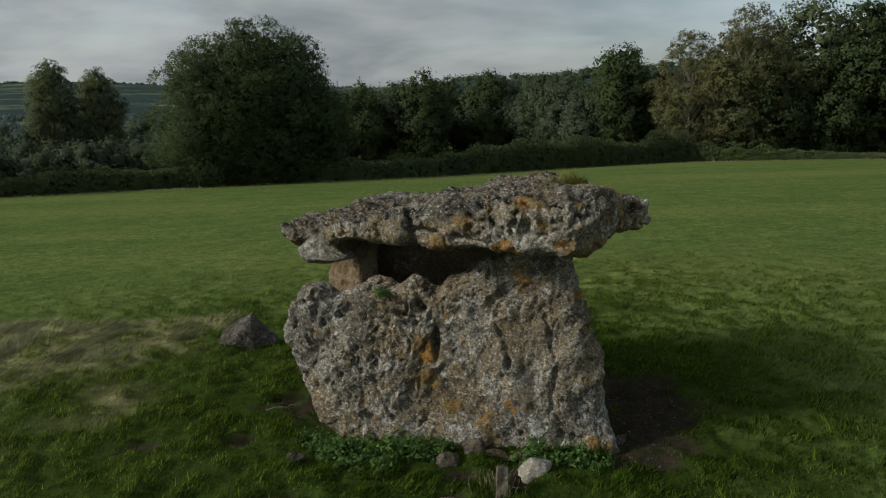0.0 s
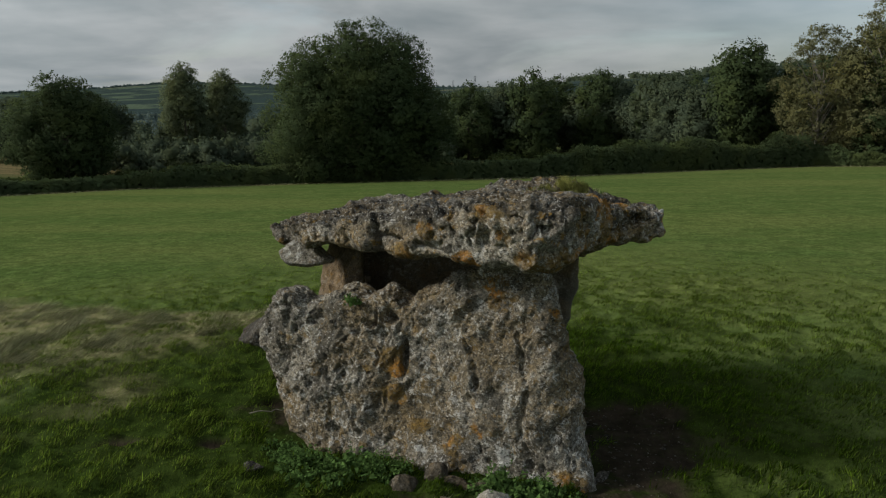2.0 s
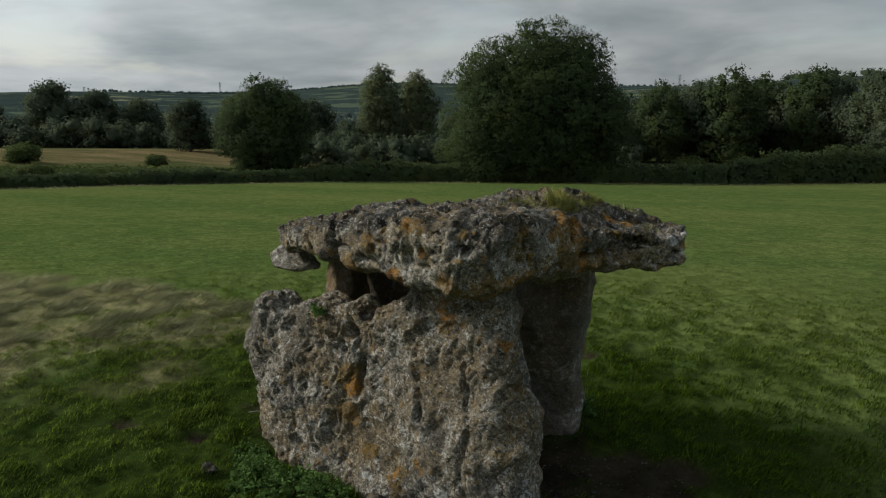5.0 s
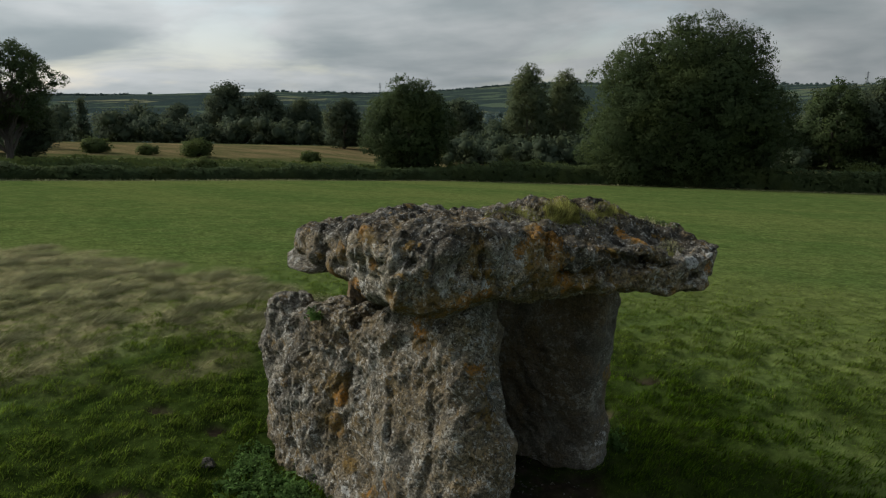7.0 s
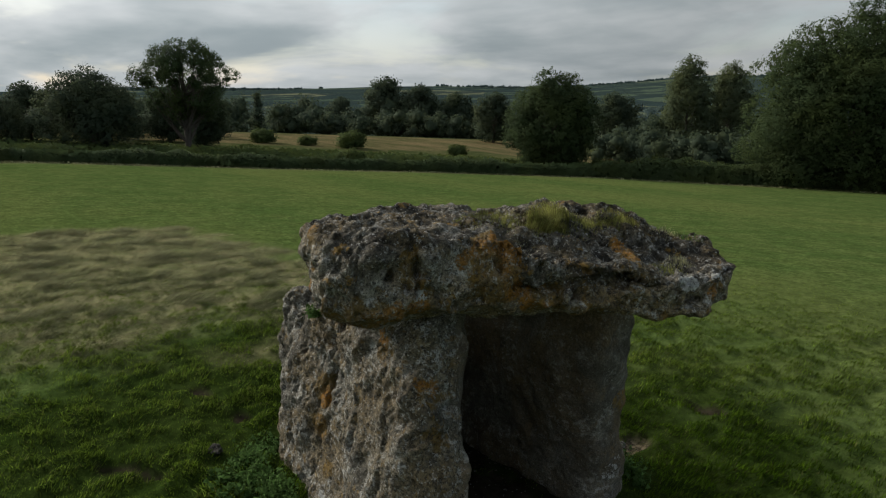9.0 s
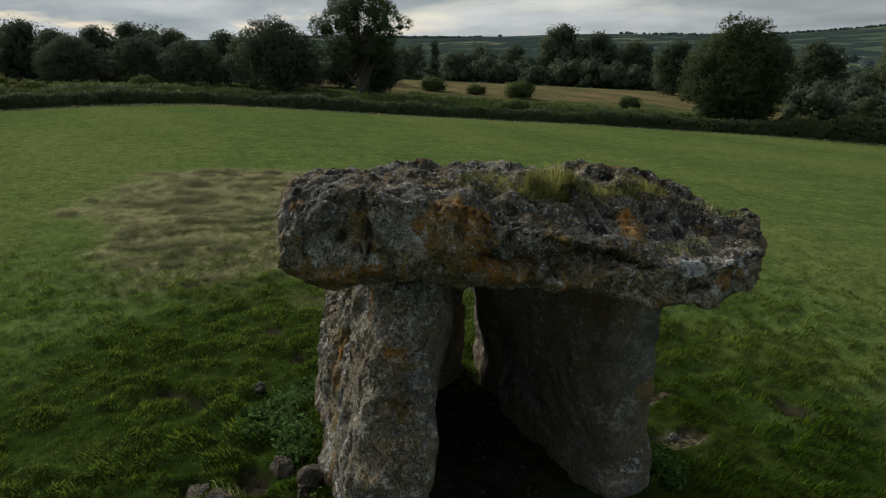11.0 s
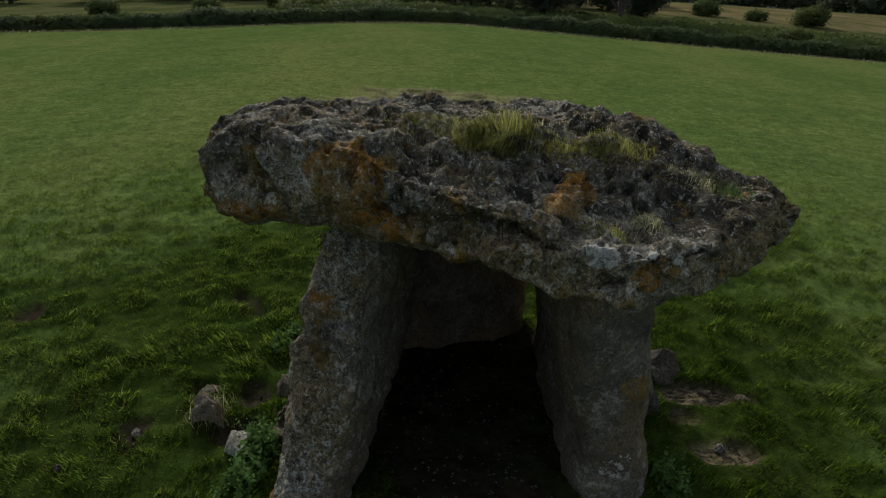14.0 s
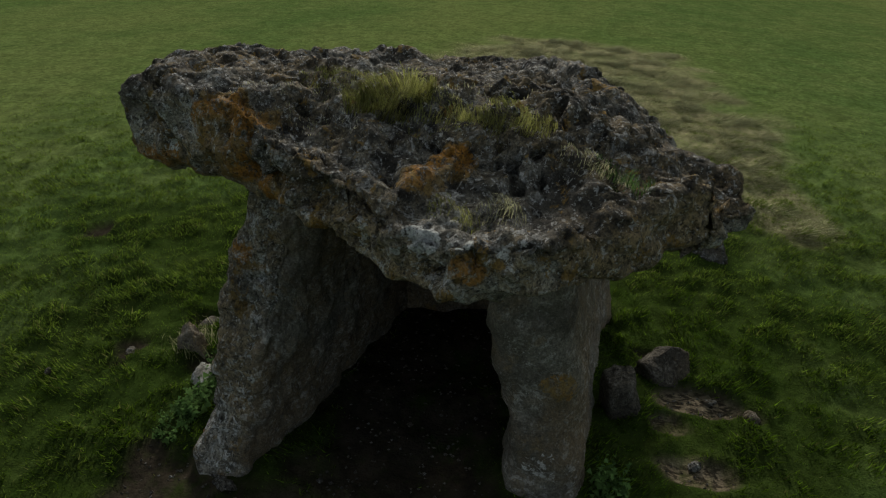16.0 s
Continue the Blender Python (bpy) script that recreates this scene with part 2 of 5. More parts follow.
PALE = stone_material("pale_limestone", (0.27, 0.258, 0.222), (0.17, 0.158, 0.132), (0.30, 0.26, 0.18), (0.6, 0.6, 0.57), 0.05, 0.4, 0.4, 0.35)
EARTHY = stone_material("earthy_stone", (0.115, 0.10, 0.074), (0.052, 0.044, 0.032), (0.105, 0.08, 0.048), (0.30, 0.28, 0.24), 0.2, 0.6, 0.25, 0.7)
BROWN = stone_material("brown_limestone", (0.19, 0.158, 0.115), (0.095, 0.078, 0.055), (0.18, 0.122, 0.062), (0.45, 0.42, 0.36), 0.4, 0.8, 0.2, 0.5)


def grass_colour(n, at):
    """Pasture green with worn, fresh and dry patches; shared by the soil sheet and the blades."""
    c = n.mix(n.step(n.noise(at, 0.55, 5, 0.6), 0.38, 0.62), (0.080, 0.122, 0.034), (0.105, 0.141, 0.042))
    c = n.mix(n.step(n.noise(at, 2.6, 4, 0.6), 0.42, 0.66, 0.0, 0.40), c, (0.062, 0.102, 0.022))
    c = n.mix(n.step(n.noise(n.vec("MULTIPLY", at, (0.35, 1.0, 1.0)), 0.09, 4, 0.6), 0.40, 0.66, 0.0, 0.55), c, (0.142, 0.162, 0.050))
    return c


def ground_material():
    m, n = material("pasture_ground")
    at = place(n)
    c = grass_colour(n, at)
    # lush turf by the stones, darkened for the shade between its blades
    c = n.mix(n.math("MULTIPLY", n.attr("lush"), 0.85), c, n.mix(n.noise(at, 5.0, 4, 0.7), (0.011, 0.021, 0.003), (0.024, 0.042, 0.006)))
    # long dry grass on the old mound
    c = n.mix(n.math("MULTIPLY", n.attr("dry"), n.step(n.noise(at, 0.9, 5, 0.65), 0.36, 0.62, 0.45, 0.9)), c, n.mix(n.noise(at, 1.1, 4, 0.6), (0.19, 0.19, 0.085), (0.34, 0.285, 0.165)))
    # beyond the boundary: stubble, scrub, distant fields with blue haze in their colour
    patch = n.voronoi(n.vec("MULTIPLY", at, (1, 1, 0)), 0.0062, "F1", "Color")
    hue = n.sep(patch)
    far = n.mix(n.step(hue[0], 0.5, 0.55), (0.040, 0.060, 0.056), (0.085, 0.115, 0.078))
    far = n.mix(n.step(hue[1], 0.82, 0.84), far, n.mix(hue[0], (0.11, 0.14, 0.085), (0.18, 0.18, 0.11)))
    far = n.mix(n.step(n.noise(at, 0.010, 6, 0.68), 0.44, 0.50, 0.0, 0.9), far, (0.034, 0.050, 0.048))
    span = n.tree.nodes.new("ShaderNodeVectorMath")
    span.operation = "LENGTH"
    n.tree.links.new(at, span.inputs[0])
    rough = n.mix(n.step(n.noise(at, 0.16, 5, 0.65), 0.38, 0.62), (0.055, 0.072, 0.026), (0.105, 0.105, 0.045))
    # farther off the ground turns blue-green, haze mixed into its colour
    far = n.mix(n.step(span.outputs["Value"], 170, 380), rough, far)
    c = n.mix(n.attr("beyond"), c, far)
    c = n.mix(n.attr("stubble"), c, n.mix(n.step(n.noise(n.vec("MULTIPLY", at, (0.5, 1.5, 1.0)), 0.12, 6, 0.7), 0.3, 0.7), (0.080, 0.085, 0.035), (0.20, 0.15, 0.078)))
    soil = n.mix(n.noise(at, 6.0, 5, 0.65), (0.014, 0.012, 0.009), (0.056, 0.045, 0.031))
    soil = n.mix(n.math("MULTIPLY", n.attr("dry"), n.step(n.noise(n.vec("MULTIPLY", at, (1.0, 0.4, 1.0)), 26.0, 4, 0.7), 0.44, 0.58)), soil, (0.20, 0.16, 0.105))
    c = n.mix(n.math("MULTIPLY", n.attr("bare"), n.step(n.noise(at, 14.0, 4, 0.7), 0.30, 0.50, 0.70, 1.0)), c, soil)
    # random dark patches painted for the shade in hollows between the tussocks
    hollow = n.step(n.noise(n.vec("MULTIPLY", n.vec("ADD", at, (3, 8, 0)), (0.8, 1.2, 1.0)), 2.0, 5, 0.68), 0.52, 0.66, 0.0, 0.75)
    c = n.mix(n.math("MULTIPLY", hollow, n.math("ADD", n.math("MULTIPLY", n.math("MAXIMUM", n.attr("lush"), n.attr("dry")), 0.9), 0.12)), c, n.mix(n.attr("dry"), (0.022, 0.040, 0.006), (0.075, 0.080, 0.030)))
    c = n.mix(1.0, c, n.step(n.noise(at, 9.0, 5, 0.7), 0.28, 0.72, 0.62, 1.22), "MULTIPLY")
    c = n.mix(1.0, c, n.step(n.noise(n.vec("ADD", at, (5, 5, 0)), 2.4, 5, 0.7), 0.32, 0.68, 0.78, 1.16), "MULTIPLY")
    h = n.math("ADD", n.noise(at, 7.0, 6, 0.7), n.math("MULTIPLY", n.noise(at, 40.0, 3, 0.7), 0.5))
    return finish(m, n, c, 1.0, h, 0.7, 0.05, 0.0)


def blade_material(name, tint=None, share=0.0, thin=0.35, gain=1.0, dead=0.0):
    m, n = material(name)
    at = place(n)
    c = grass_colour(n, at) if tint is None or share < 1 else None
    isl = n.tree.nodes.new("ShaderNodeNewGeometry").outputs["Random Per Island"]
    if tint is not None:
        t = n.mix(isl, tuple(0.7 * v for v in tint), tuple(1.25 * v for v in tint))
        c = t if c is None else n.mix(share, c, t)
    c = n.mix(1.0, c, n.step(isl, 0.0, 1.0, 0.70 * gain, 1.32 * gain), "MULTIPLY")
    if dead:
        c = n.mix(n.step(isl, 1 - dead, 1 - 0.9 * dead, 0.0, 0.8), c, (0.21, 0.19, 0.075))
    b = n.add("ShaderNodeBsdfPrincipled", {"Roughness": 0.9, "Specular IOR Level": 0.05}, Base_Color=c)
    tr = n.add("ShaderNodeBsdfTranslucent", Color=c)
    mx = n.add("ShaderNodeMixShader", Fac=thin, i1=b.outputs[0], i2=tr.outputs[0])
    n.tree.links.new(mx.outputs[0], n.add("ShaderNodeOutputMaterial").inputs[0])
    return m


GROUND = ground_material()
BLADE = blade_material("pasture_grass_blades", (0.110, 0.162, 0.014), 0.75, 0.42, 1.6, 0.07)
LUSH = blade_material("lush_grass_blades", (0.066, 0.120, 0.004), 0.90, 0.40, 1.32, 0.03)
STRAW = blade_material("dry_grass_blades", (0.46, 0.43, 0.25), 0.66, 0.40, 1.3)
TUFT = blade_material("fresh_grass_tuft", (0.29, 0.30, 0.085), 1.0, 0.45, 1.0, 0.15)
WEED = blade_material("nettle_leaves", (0.082, 0.145, 0.040), 1.0)


def leaf_material(name, tint, thin=0.40):
    m, n = material(name)
    at = place(n)
    isl = n.tree.nodes.new("ShaderNodeNewGeometry").outputs["Random Per Island"]
    c = n.mix(isl, tuple(0.90 * v for v in tint), tuple(1.10 * v for v in tint))
    c = n.mix(n.step(n.noise(at, 0.22, 3, 0.6), 0.42, 0.68, 0.0, 0.55), c, (tint[0] * 1.35, tint[1] * 1.18, tint[2] * 0.75))
    c = n.mix(1.0, c, n.step(n.noise(at, 0.9, 4, 0.65), 0.34, 0.66, 0.78, 1.2), "MULTIPLY")
    b = n.add("ShaderNodeBsdfPrincipled", {"Roughness": 0.85, "Specular IOR Level": 0.08}, Base_Color=c)
    tr = n.add("ShaderNodeBsdfTranslucent", Color=c)
    mx = n.add("ShaderNodeMixShader", Fac=thin, i1=b.outputs[0], i2=tr.outputs[0])
    n.tree.links.new(mx.outputs[0], n.add("ShaderNodeOutputMaterial").inputs[0])
    return m


LEAF = leaf_material("oak_leaves", (0.056, 0.082, 0.035))
LEAF_ASH = leaf_material("ash_leaves", (0.105, 0.132, 0.070))
LEAF_PALE = leaf_material("pale_olive_leaves", (0.120, 0.125, 0.060))
LEAF_DARK = leaf_material("dark_wood_leaves", (0.078, 0.104, 0.066))
# haze is put into this leaf colour: paler and bluer than the near trees
LEAF_VALLEY = leaf_material("hazed_wood_leaves", (0.070, 0.094, 0.060), 0.46)
LEAF_SCRUB = leaf_material("rough_scrub_leaves", (0.085, 0.115, 0.040))
LEAF_HEDGE = leaf_material("hedge_leaves", (0.072, 0.100, 0.044))
# distance haze is put into this leaf colour as blue
LEAF_FAR = leaf_material("hazed_far_woods", (0.088, 0.128, 0.128))


def bark_material(low=(0.045, 0.036, 0.028), high=(0.13, 0.11, 0.09), name="bark"):
    m, n = material(name)
    at = place(n)
    c = n.mix(n.noise(n.vec("MULTIPLY", at, (3, 3, 0.6)), 2.0, 5, 0.7), low, high)
    return finish(m, n, c, 0.95, n.noise(n.vec("MULTIPLY", at, (6, 6, 1)), 3.0, 5, 0.7), 0.8, 0.04)


BARK = bark_material()
PALE_BARK = bark_material((0.10, 0.09, 0.075), (0.20, 0.185, 0.155), "pale_bark")
m_, n_ = material("galvanised_steel")
STEEL = finish(m_, n_, n_.mix(n_.noise(place(n_), 0.5, 3), (0.22, 0.23, 0.24), (0.34, 0.35, 0.36)), 0.6)


# ---- mesh helpers ----
def mesh_of(name, verts, faces, mat, smooth_shade=True, attrs=None):
    """A mesh from numpy arrays: verts (n, 3), faces (m, k)."""
    me = bpy.data.meshes.new(name)
    verts, faces = np.asarray(verts, np.float32), np.asarray(faces, np.int32)
    k = faces.shape[1]
    me.vertices.add(len(verts))
    me.vertices.foreach_set("co", verts.ravel())
    me.loops.add(faces.size)
    me.loops.foreach_set("vertex_index", faces.ravel())
    me.polygons.add(len(faces))
    me.polygons.foreach_set("loop_start", np.arange(0, faces.size, k, dtype=np.int32))
    me.polygons.foreach_set("use_smooth", np.full(len(faces), smooth_shade))
    for key, values in (attrs or {}).items():
        me.attributes.new(key, "FLOAT", "POINT").data.foreach_set("value", np.asarray(values, np.float32))
    me.update(calc_edges=True)
    me.materials.append(mat)
    return me


def normals_of(v, f):
    n = np.zeros_like(v)
    d = np.cross(v[f[:, 2]] - v[f[:, 0]], v[f[:, 3]] - v[f[:, 1]])
    for k in range(4):
        np.add.at(n, f[:, k], d)
    return n / np.maximum(np.linalg.norm(n, axis=1, keepdims=True), 1e-9)


def thing(name, at=(0, 0, 0)):
    ob = new(name)
    ob.empty_display_size = 0.2
    ob.location = at
    return ob


def part(name, me, parent, label=""):
    ob = new(name, me)
    ob.parent = parent
    return tagged(ob, label) if label else ob


# ---- stones ----
def loft_slab(outline, lo, hi, frame_of, n, power=4.0, under=None):
    """A thick slab: the outline in its own plane, faces lo and hi, rounded at the rim. Each face is an even net of (2n+1)^2 points."""
    pts = np.array(outline, float)
    pts = np.vstack([pts, pts[:1]])
    s = np.concatenate([[0], np.cumsum(np.hypot(*np.diff(pts, axis=0).T))])
    count = 8 * n
    q = np.linspace(0, s[-1], count, endpoint=False)
    ring = np.stack([np.interp(q, s, pts[:, 0]), np.interp(q, s, pts[:, 1])], 1)
    k = max(1, int(0.045 * count / s[-1]))
    for _ in range(3):
        ring = sum(np.roll(ring, d, 0) for d in range(-k, k + 1)) / (2 * k + 1)
    mid = (pts[:-1].max(0) + pts[:-1].min(0)) / 2
    reach = np.hypot(*(ring - mid).T).mean()
    thick = float(np.mean(hi(ring[:, 0], ring[:, 1]) - lo(ring[:, 0], ring[:, 1]))) / 2
    g = np.arange(-n, n + 1)
    a, b = [m.ravel() for m in np.meshgrid(g, g, indexing="ij")]
    r = np.maximum(np.abs(a), np.abs(b))
    safe = np.maximum(r, 1)
    # place round the square, 0..8 per unit of r
    u, v = a / safe, b / safe
    turn = np.where(u >= 1, v + 1, np.where(v >= 1, 3 - u, np.where(u <= -1, 5 - v, 7 + u)))
    at = (turn / 8 * count) % count
    i0 = np.floor(at).astype(int) % count
    fr = (at - np.floor(at))[:, None]
    rim = ring[i0] * (1 - fr) + ring[(i0 + 1) % count] * fr
    verts_ = []
    for pw, sign in ((power, 1), (under or power, -1)):
        t = np.linspace(0, math.pi / 2, 900)
        rho, zeta = np.sin(t) ** (2 / pw), np.cos(t) ** (2 / pw)
        arc = np.concatenate([[0], np.cumsum(np.hypot(np.diff(rho) * reach, np.diff(zeta) * thick))])
        step = np.linspace(0, arc[-1], n + 1)
        r1, z1 = np.interp(step, arc, rho), np.interp(step, arc, zeta)
        r1[0] = 0.0
        uv = mid + r1[r][:, None] * (rim - mid)
        z = sign * z1[r]
        l, h = lo(uv[:, 0], uv[:, 1]), hi(uv[:, 0], uv[:, 1])
        verts_.append(frame_of(uv[:, 0], uv[:, 1], l + (z + 1) / 2 * (h - l)))
    w2 = 2 * n + 1
    i, j = np.meshgrid(np.arange(w2 - 1), np.arange(w2 - 1), indexing="ij")
    f = np.stack([i * w2 + j, (i + 1) * w2 + j, (i + 1) * w2 + j + 1, i * w2 + j + 1], -1).reshape(-1, 4)
    # the second face shares the rim of the first
    inner = r < n
    new_id = np.cumsum(inner) - 1 + w2 * w2
    idx = np.where(inner, new_id, np.arange(w2 * w2))
    p = np.vstack([verts_[0], verts_[1][inner]])
    return p, np.vstack([f, idx[f][:, ::-1]])


def weather(p, f, seed, big=0.05, karst=0.05, size=0.12, grain=0.010, calm=None, holes=0.0, tall=1.0):
    """Wears a stone: broad lumps, bowls that meet in sharp ridges, fine rough grain. calm: 0..1, how far a place is spared."""
    n = normals_of(p, f)
    lively = np.ones(len(p)) if calm is None else 1 - calm(p, n)
    lively = lively * (0.30 + 0.70 * smooth(fbm(p * 1.5 + 5.0, 2, seed + 90), -0.40, 0.35))
    d = big * fbm(p * 1.7, 3, seed) + 0.7 * big * fbm(p * 4.3, 2, seed + 9)
    warp = p + 0.06 * np.stack([gnoise(p * 5, seed + 20), gnoise(p * 5, seed + 21), gnoise(p * 5, seed + 22)], 1)
    warp = warp * (1, 1, tall)
    for k, (s, a) in enumerate(((size, 1.0), (size * 0.48, 0.50))):
        c, r = cells(warp / s + 7.7 * k, seed + 40 + k)
        bowl = np.minimum(c, 0.62) ** 2 / 0.384 - 1
        d += lively * karst * a * (0.10 + 1.35 * r ** 2) * bowl
    if holes:
        c, r = cells(warp / (size * 0.9) + 31.0, seed + 48)
        d -= lively * holes * (r < 0.30) * smooth(0.34 * (0.6 + r) - c, 0.0, 0.10)
        # crooked solution pits
        pit = fbm(warp * 6.5 + 13.0, 2, seed + 49, 0.6)
        d -= lively * 1.15 * holes * smooth(pit, 0.42, 0.62)
        pit = fbm(warp * 13.0 + 17.0, 2, seed + 50, 0.6)
        d -= (0.25 + 0.75 * lively) * 0.5 * holes * smooth(pit, 0.38, 0.58)
    rid = 1 - np.abs(gnoise(warp * 8.0, seed + 60)) * 2.2
    d += lively * 0.40 * karst * (rid - 0.5)
    d += grain * (0.45 + 0.55 * lively) * (fbm(p * 17.0, 2, seed + 70, 0.65))
    return p + n * d[:, None], n


def blob_mask(p, spots):
    """Soft union of balls (x, y, z, radius, strength)."""
    out = np.zeros(len(p))
    for x, y, z, r, *much in spots:
        d = np.sqrt(((p - (x, y, z)) ** 2).sum(1)) / r
        out = np.maximum(out, (much[0] if much else 0.62) * (1 - smooth(d + 0.5 * gnoise(p * 5.0, 91), 0.35, 1.15)))
    return out


def stone_mesh(name, p, f, mat, lichen=(), moss=None, crust=()):
    return mesh_of(name, p, f, mat, True, {"lichen": blob_mask(p, lichen), "moss": np.zeros(len(p)) if moss is None else moss, "crust": blob_mask(p, crust)})


# the great upright slab
def front_frame(u, v, w_):
    return np.stack([0.982 * u + 0.19 * w_, 6.97 - 0.19 * u + 0.20 * v + 0.98 * w_, v], 1)


FRONT = [(-1.88, 1.0), (-1.80, 1.30), (-1.58, 1.50), (-1.38, 1.44), (-1.22, 1.38), (-1.10, 1.45), (-0.88, 1.60), (-0.66, 1.56), (-0.56, 1.50), (-0.38, 1.64), (-0.22, 1.60), (-0.12, 1.50), (-0.02, 1.50), (0.08, 1.62), (0.14, 1.66), (0.46, 1.86), (0.72, 2.02), (0.9, 2.09), (1.34, 2.08), (1.48, 1.85), (1.57, 1.5), (1.68, 1.15), (1.8, 0.88), (1.76, 0.58), (1.88, 0.24), (1.93, -0.12), (1.93, -0.55), (-1.0, -0.55), (-1.12, -0.2), (-1.42, 0.02), (-1.65, 0.39), (-1.76, 0.7)]
p, f = loft_slab(FRONT, lambda u, v: 0.02 + 0.05 * np.sin(3.1 * u + 1.0) * np.sin(2.3 * v), lambda u, v: 0.60 - 0.10 * smooth(-u, 0.2, 1.6) + 0 * v, front_frame, 130, 5.5)
p, n0 = weather(p, f, 11, 0.06, 0.040, 0.115, 0.016, lambda p, n: np.maximum(0.8 * smooth(p[:, 1] + 0.19 * p[:, 0] - 0.2 * p[:, 2], 7.30, 7.5), 0.6 * smooth(0.8 * p[:, 0] - p[:, 2], -1.9, -0.6)), 0.07, 0.55)


def carve(p, n, x, y, z, rx, ry, rz, depth):
    """A hollow of its own in a stone."""
    d = np.sqrt(((p[:, 0] - x) / rx) ** 2 + ((p[:, 1] - y) / ry) ** 2 + ((p[:, 2] - z) / rz) ** 2)
    return p - n * (depth * (1 - smooth(d, 0.35, 1.0)))[:, None]


def crack(p, n, line, wide, depth):
    """A crooked cleft along a line of places."""
    q = p + 0.03 * np.stack([gnoise(p * 7, 3), gnoise(p * 7, 4), gnoise(p * 7, 5)], 1)
    best = np.full(len(p), 9.0)
    for a, b in zip(np.array(line[:-1], float), np.array(line[1:], float)):
        t = np.clip(((q - a) @ (b - a)) / ((b - a) @ (b - a)), 0, 1)
        best = np.minimum(best, np.linalg.norm(q - a - t[:, None] * (b - a), axis=1))
    return p - n * (depth * (1 - smooth(best, 0.2 * wide, wide)))[:, None]


# the hole near its top, a cleft below it
p = carve(p, n0, -0.20, 7.28, 1.40, 0.14, 0.25, 0.11, 0.22)
p = carve(p, n0, -0.02, 7.18, 1.00, 0.06, 0.3, 0.24, 0.17)
p = carve(p, n0, 0.75, 7.02, 0.86, 0.055, 0.3, 0.11, 0.10)
p = carve(p, n0, -1.12, 7.43, 1.25, 0.07, 0.25, 0.06, 0.10)
p = carve(p, n0, -1.32, 7.45, 1.15, 0.05, 0.25, 0.07, 0.09)
p = carve(p, n0, -0.45, 7.30, 1.30, 0.06, 0.25, 0.05, 0.10)
# clefts that run down its face
p = crack(p, n0, ((-0.19, 7.26, 1.32), (-0.17, 7.22, 1.05), (-0.19, 7.14, 0.68), (-0.25, 7.08, 0.30)), 0.05, 0.05)
p = crack(p, n0, ((0.62, 7.13, 1.34), (0.74, 7.03, 1.0), (0.70, 6.95, 0.6), (0.60, 6.88, 0.1)), 0.045, 0.04)
p = crack(p, n0, ((-1.45, 7.43, 1.0), (-1.0, 7.33, 0.80), (-0.72, 7.22, 0.55), (-0.55, 7.12, 0.2)), 0.04, 0.04)
p = crack(p, n0, ((1.15, 7.05, 1.45), (1.28, 6.91, 0.9), (1.22, 6.80, 0.4)), 0.045, 0.04)
stone_1 = new("standing_stone", stone_mesh("standing_stone", p, f, STONE, [(-0.1, 7.15, 0.95, 0.26, 0.85), (-0.12, 7.1, 0.6, 0.22, 0.8), (-1.0, 7.3, 1.1, 0.12), (-0.45, 7.2, 0.85, 0.10), (0.62, 6.85, 0.32, 0.24, 0.8), (0.58, 6.75, 0.05, 0.28, 0.85), (1.75, 6.6, -0.02, 0.3, 0.9), (0.15, 7.0, 0.35, 0.16, 0.75), (1.5, 7.2, 1.5, 0.22), (1.55, 7.15, 1.15, 0.2), (0.95, 7.1, 1.75, 0.3)], None, [(1.03, 6.72, 0.15, 0.27, 0.8), (1.40, 6.68, 0.05, 0.18), (1.43, 7.2, 1.73, 0.10), (0.2, 6.95, 0.1, 0.10), (-0.6, 7.1, 0.05, 0.12)]))
# its chamber side: little lichen, and a darker stone colour painted for shade
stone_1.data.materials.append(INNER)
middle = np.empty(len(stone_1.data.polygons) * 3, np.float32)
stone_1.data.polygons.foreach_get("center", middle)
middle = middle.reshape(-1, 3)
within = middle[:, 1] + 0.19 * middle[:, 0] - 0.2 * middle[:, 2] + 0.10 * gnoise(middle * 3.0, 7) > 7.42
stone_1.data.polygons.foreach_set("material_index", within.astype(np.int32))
tagged(stone_1, "broad pitted grey limestone upright with pale and orange lichen", "standing stone", "uprights of the burial chamber")


# the slab on the far side of the chamber
def rear_frame(u, v, w_):
    return np.stack([u, 9.07 - 0.05 * u - 0.07 * v + 0.14 * smooth(-u, 0.4, 1.3) + w_, v], 1)


REAR = [(-1.32, 0.6), (-1.30, 1.3), (-1.2, 1.85), (-0.6, 2.0), (0.6, 2.08), (1.5, 2.08), (1.78, 1.98), (1.82, 1.7), (1.80, 1.3), (1.72, 1.0), (1.66, 0.6), (1.73, 0.3), (1.70, 0.0), (1.74, -0.55), (-1.32, -0.55)]
p, f = loft_slab(REAR, lambda u, v: 0 * u - 0.06 + 0.03 * np.sin(4 * v), lambda u, v: 0.52 - 0.02 * v + 0 * u, rear_frame, 66, 7.0)
p, n0 = weather(p, f, 47, 0.040, 0.018, 0.15, 0.008)
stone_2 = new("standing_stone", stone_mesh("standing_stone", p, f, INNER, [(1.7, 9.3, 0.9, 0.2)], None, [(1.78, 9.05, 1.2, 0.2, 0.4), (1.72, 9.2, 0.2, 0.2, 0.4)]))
tagged(stone_2, "smooth grey-brown limestone upright under the capstone", "standing stone", "uprights of the burial chamber")


# the slab that closes the chamber
def end_frame(u, v, w_):
    return np.stack([-0.80 - 0.25 * u - 0.97 * w_ + 0.06 * v, 8.22 + 0.97 * u - 0.25 * w_, v], 1)


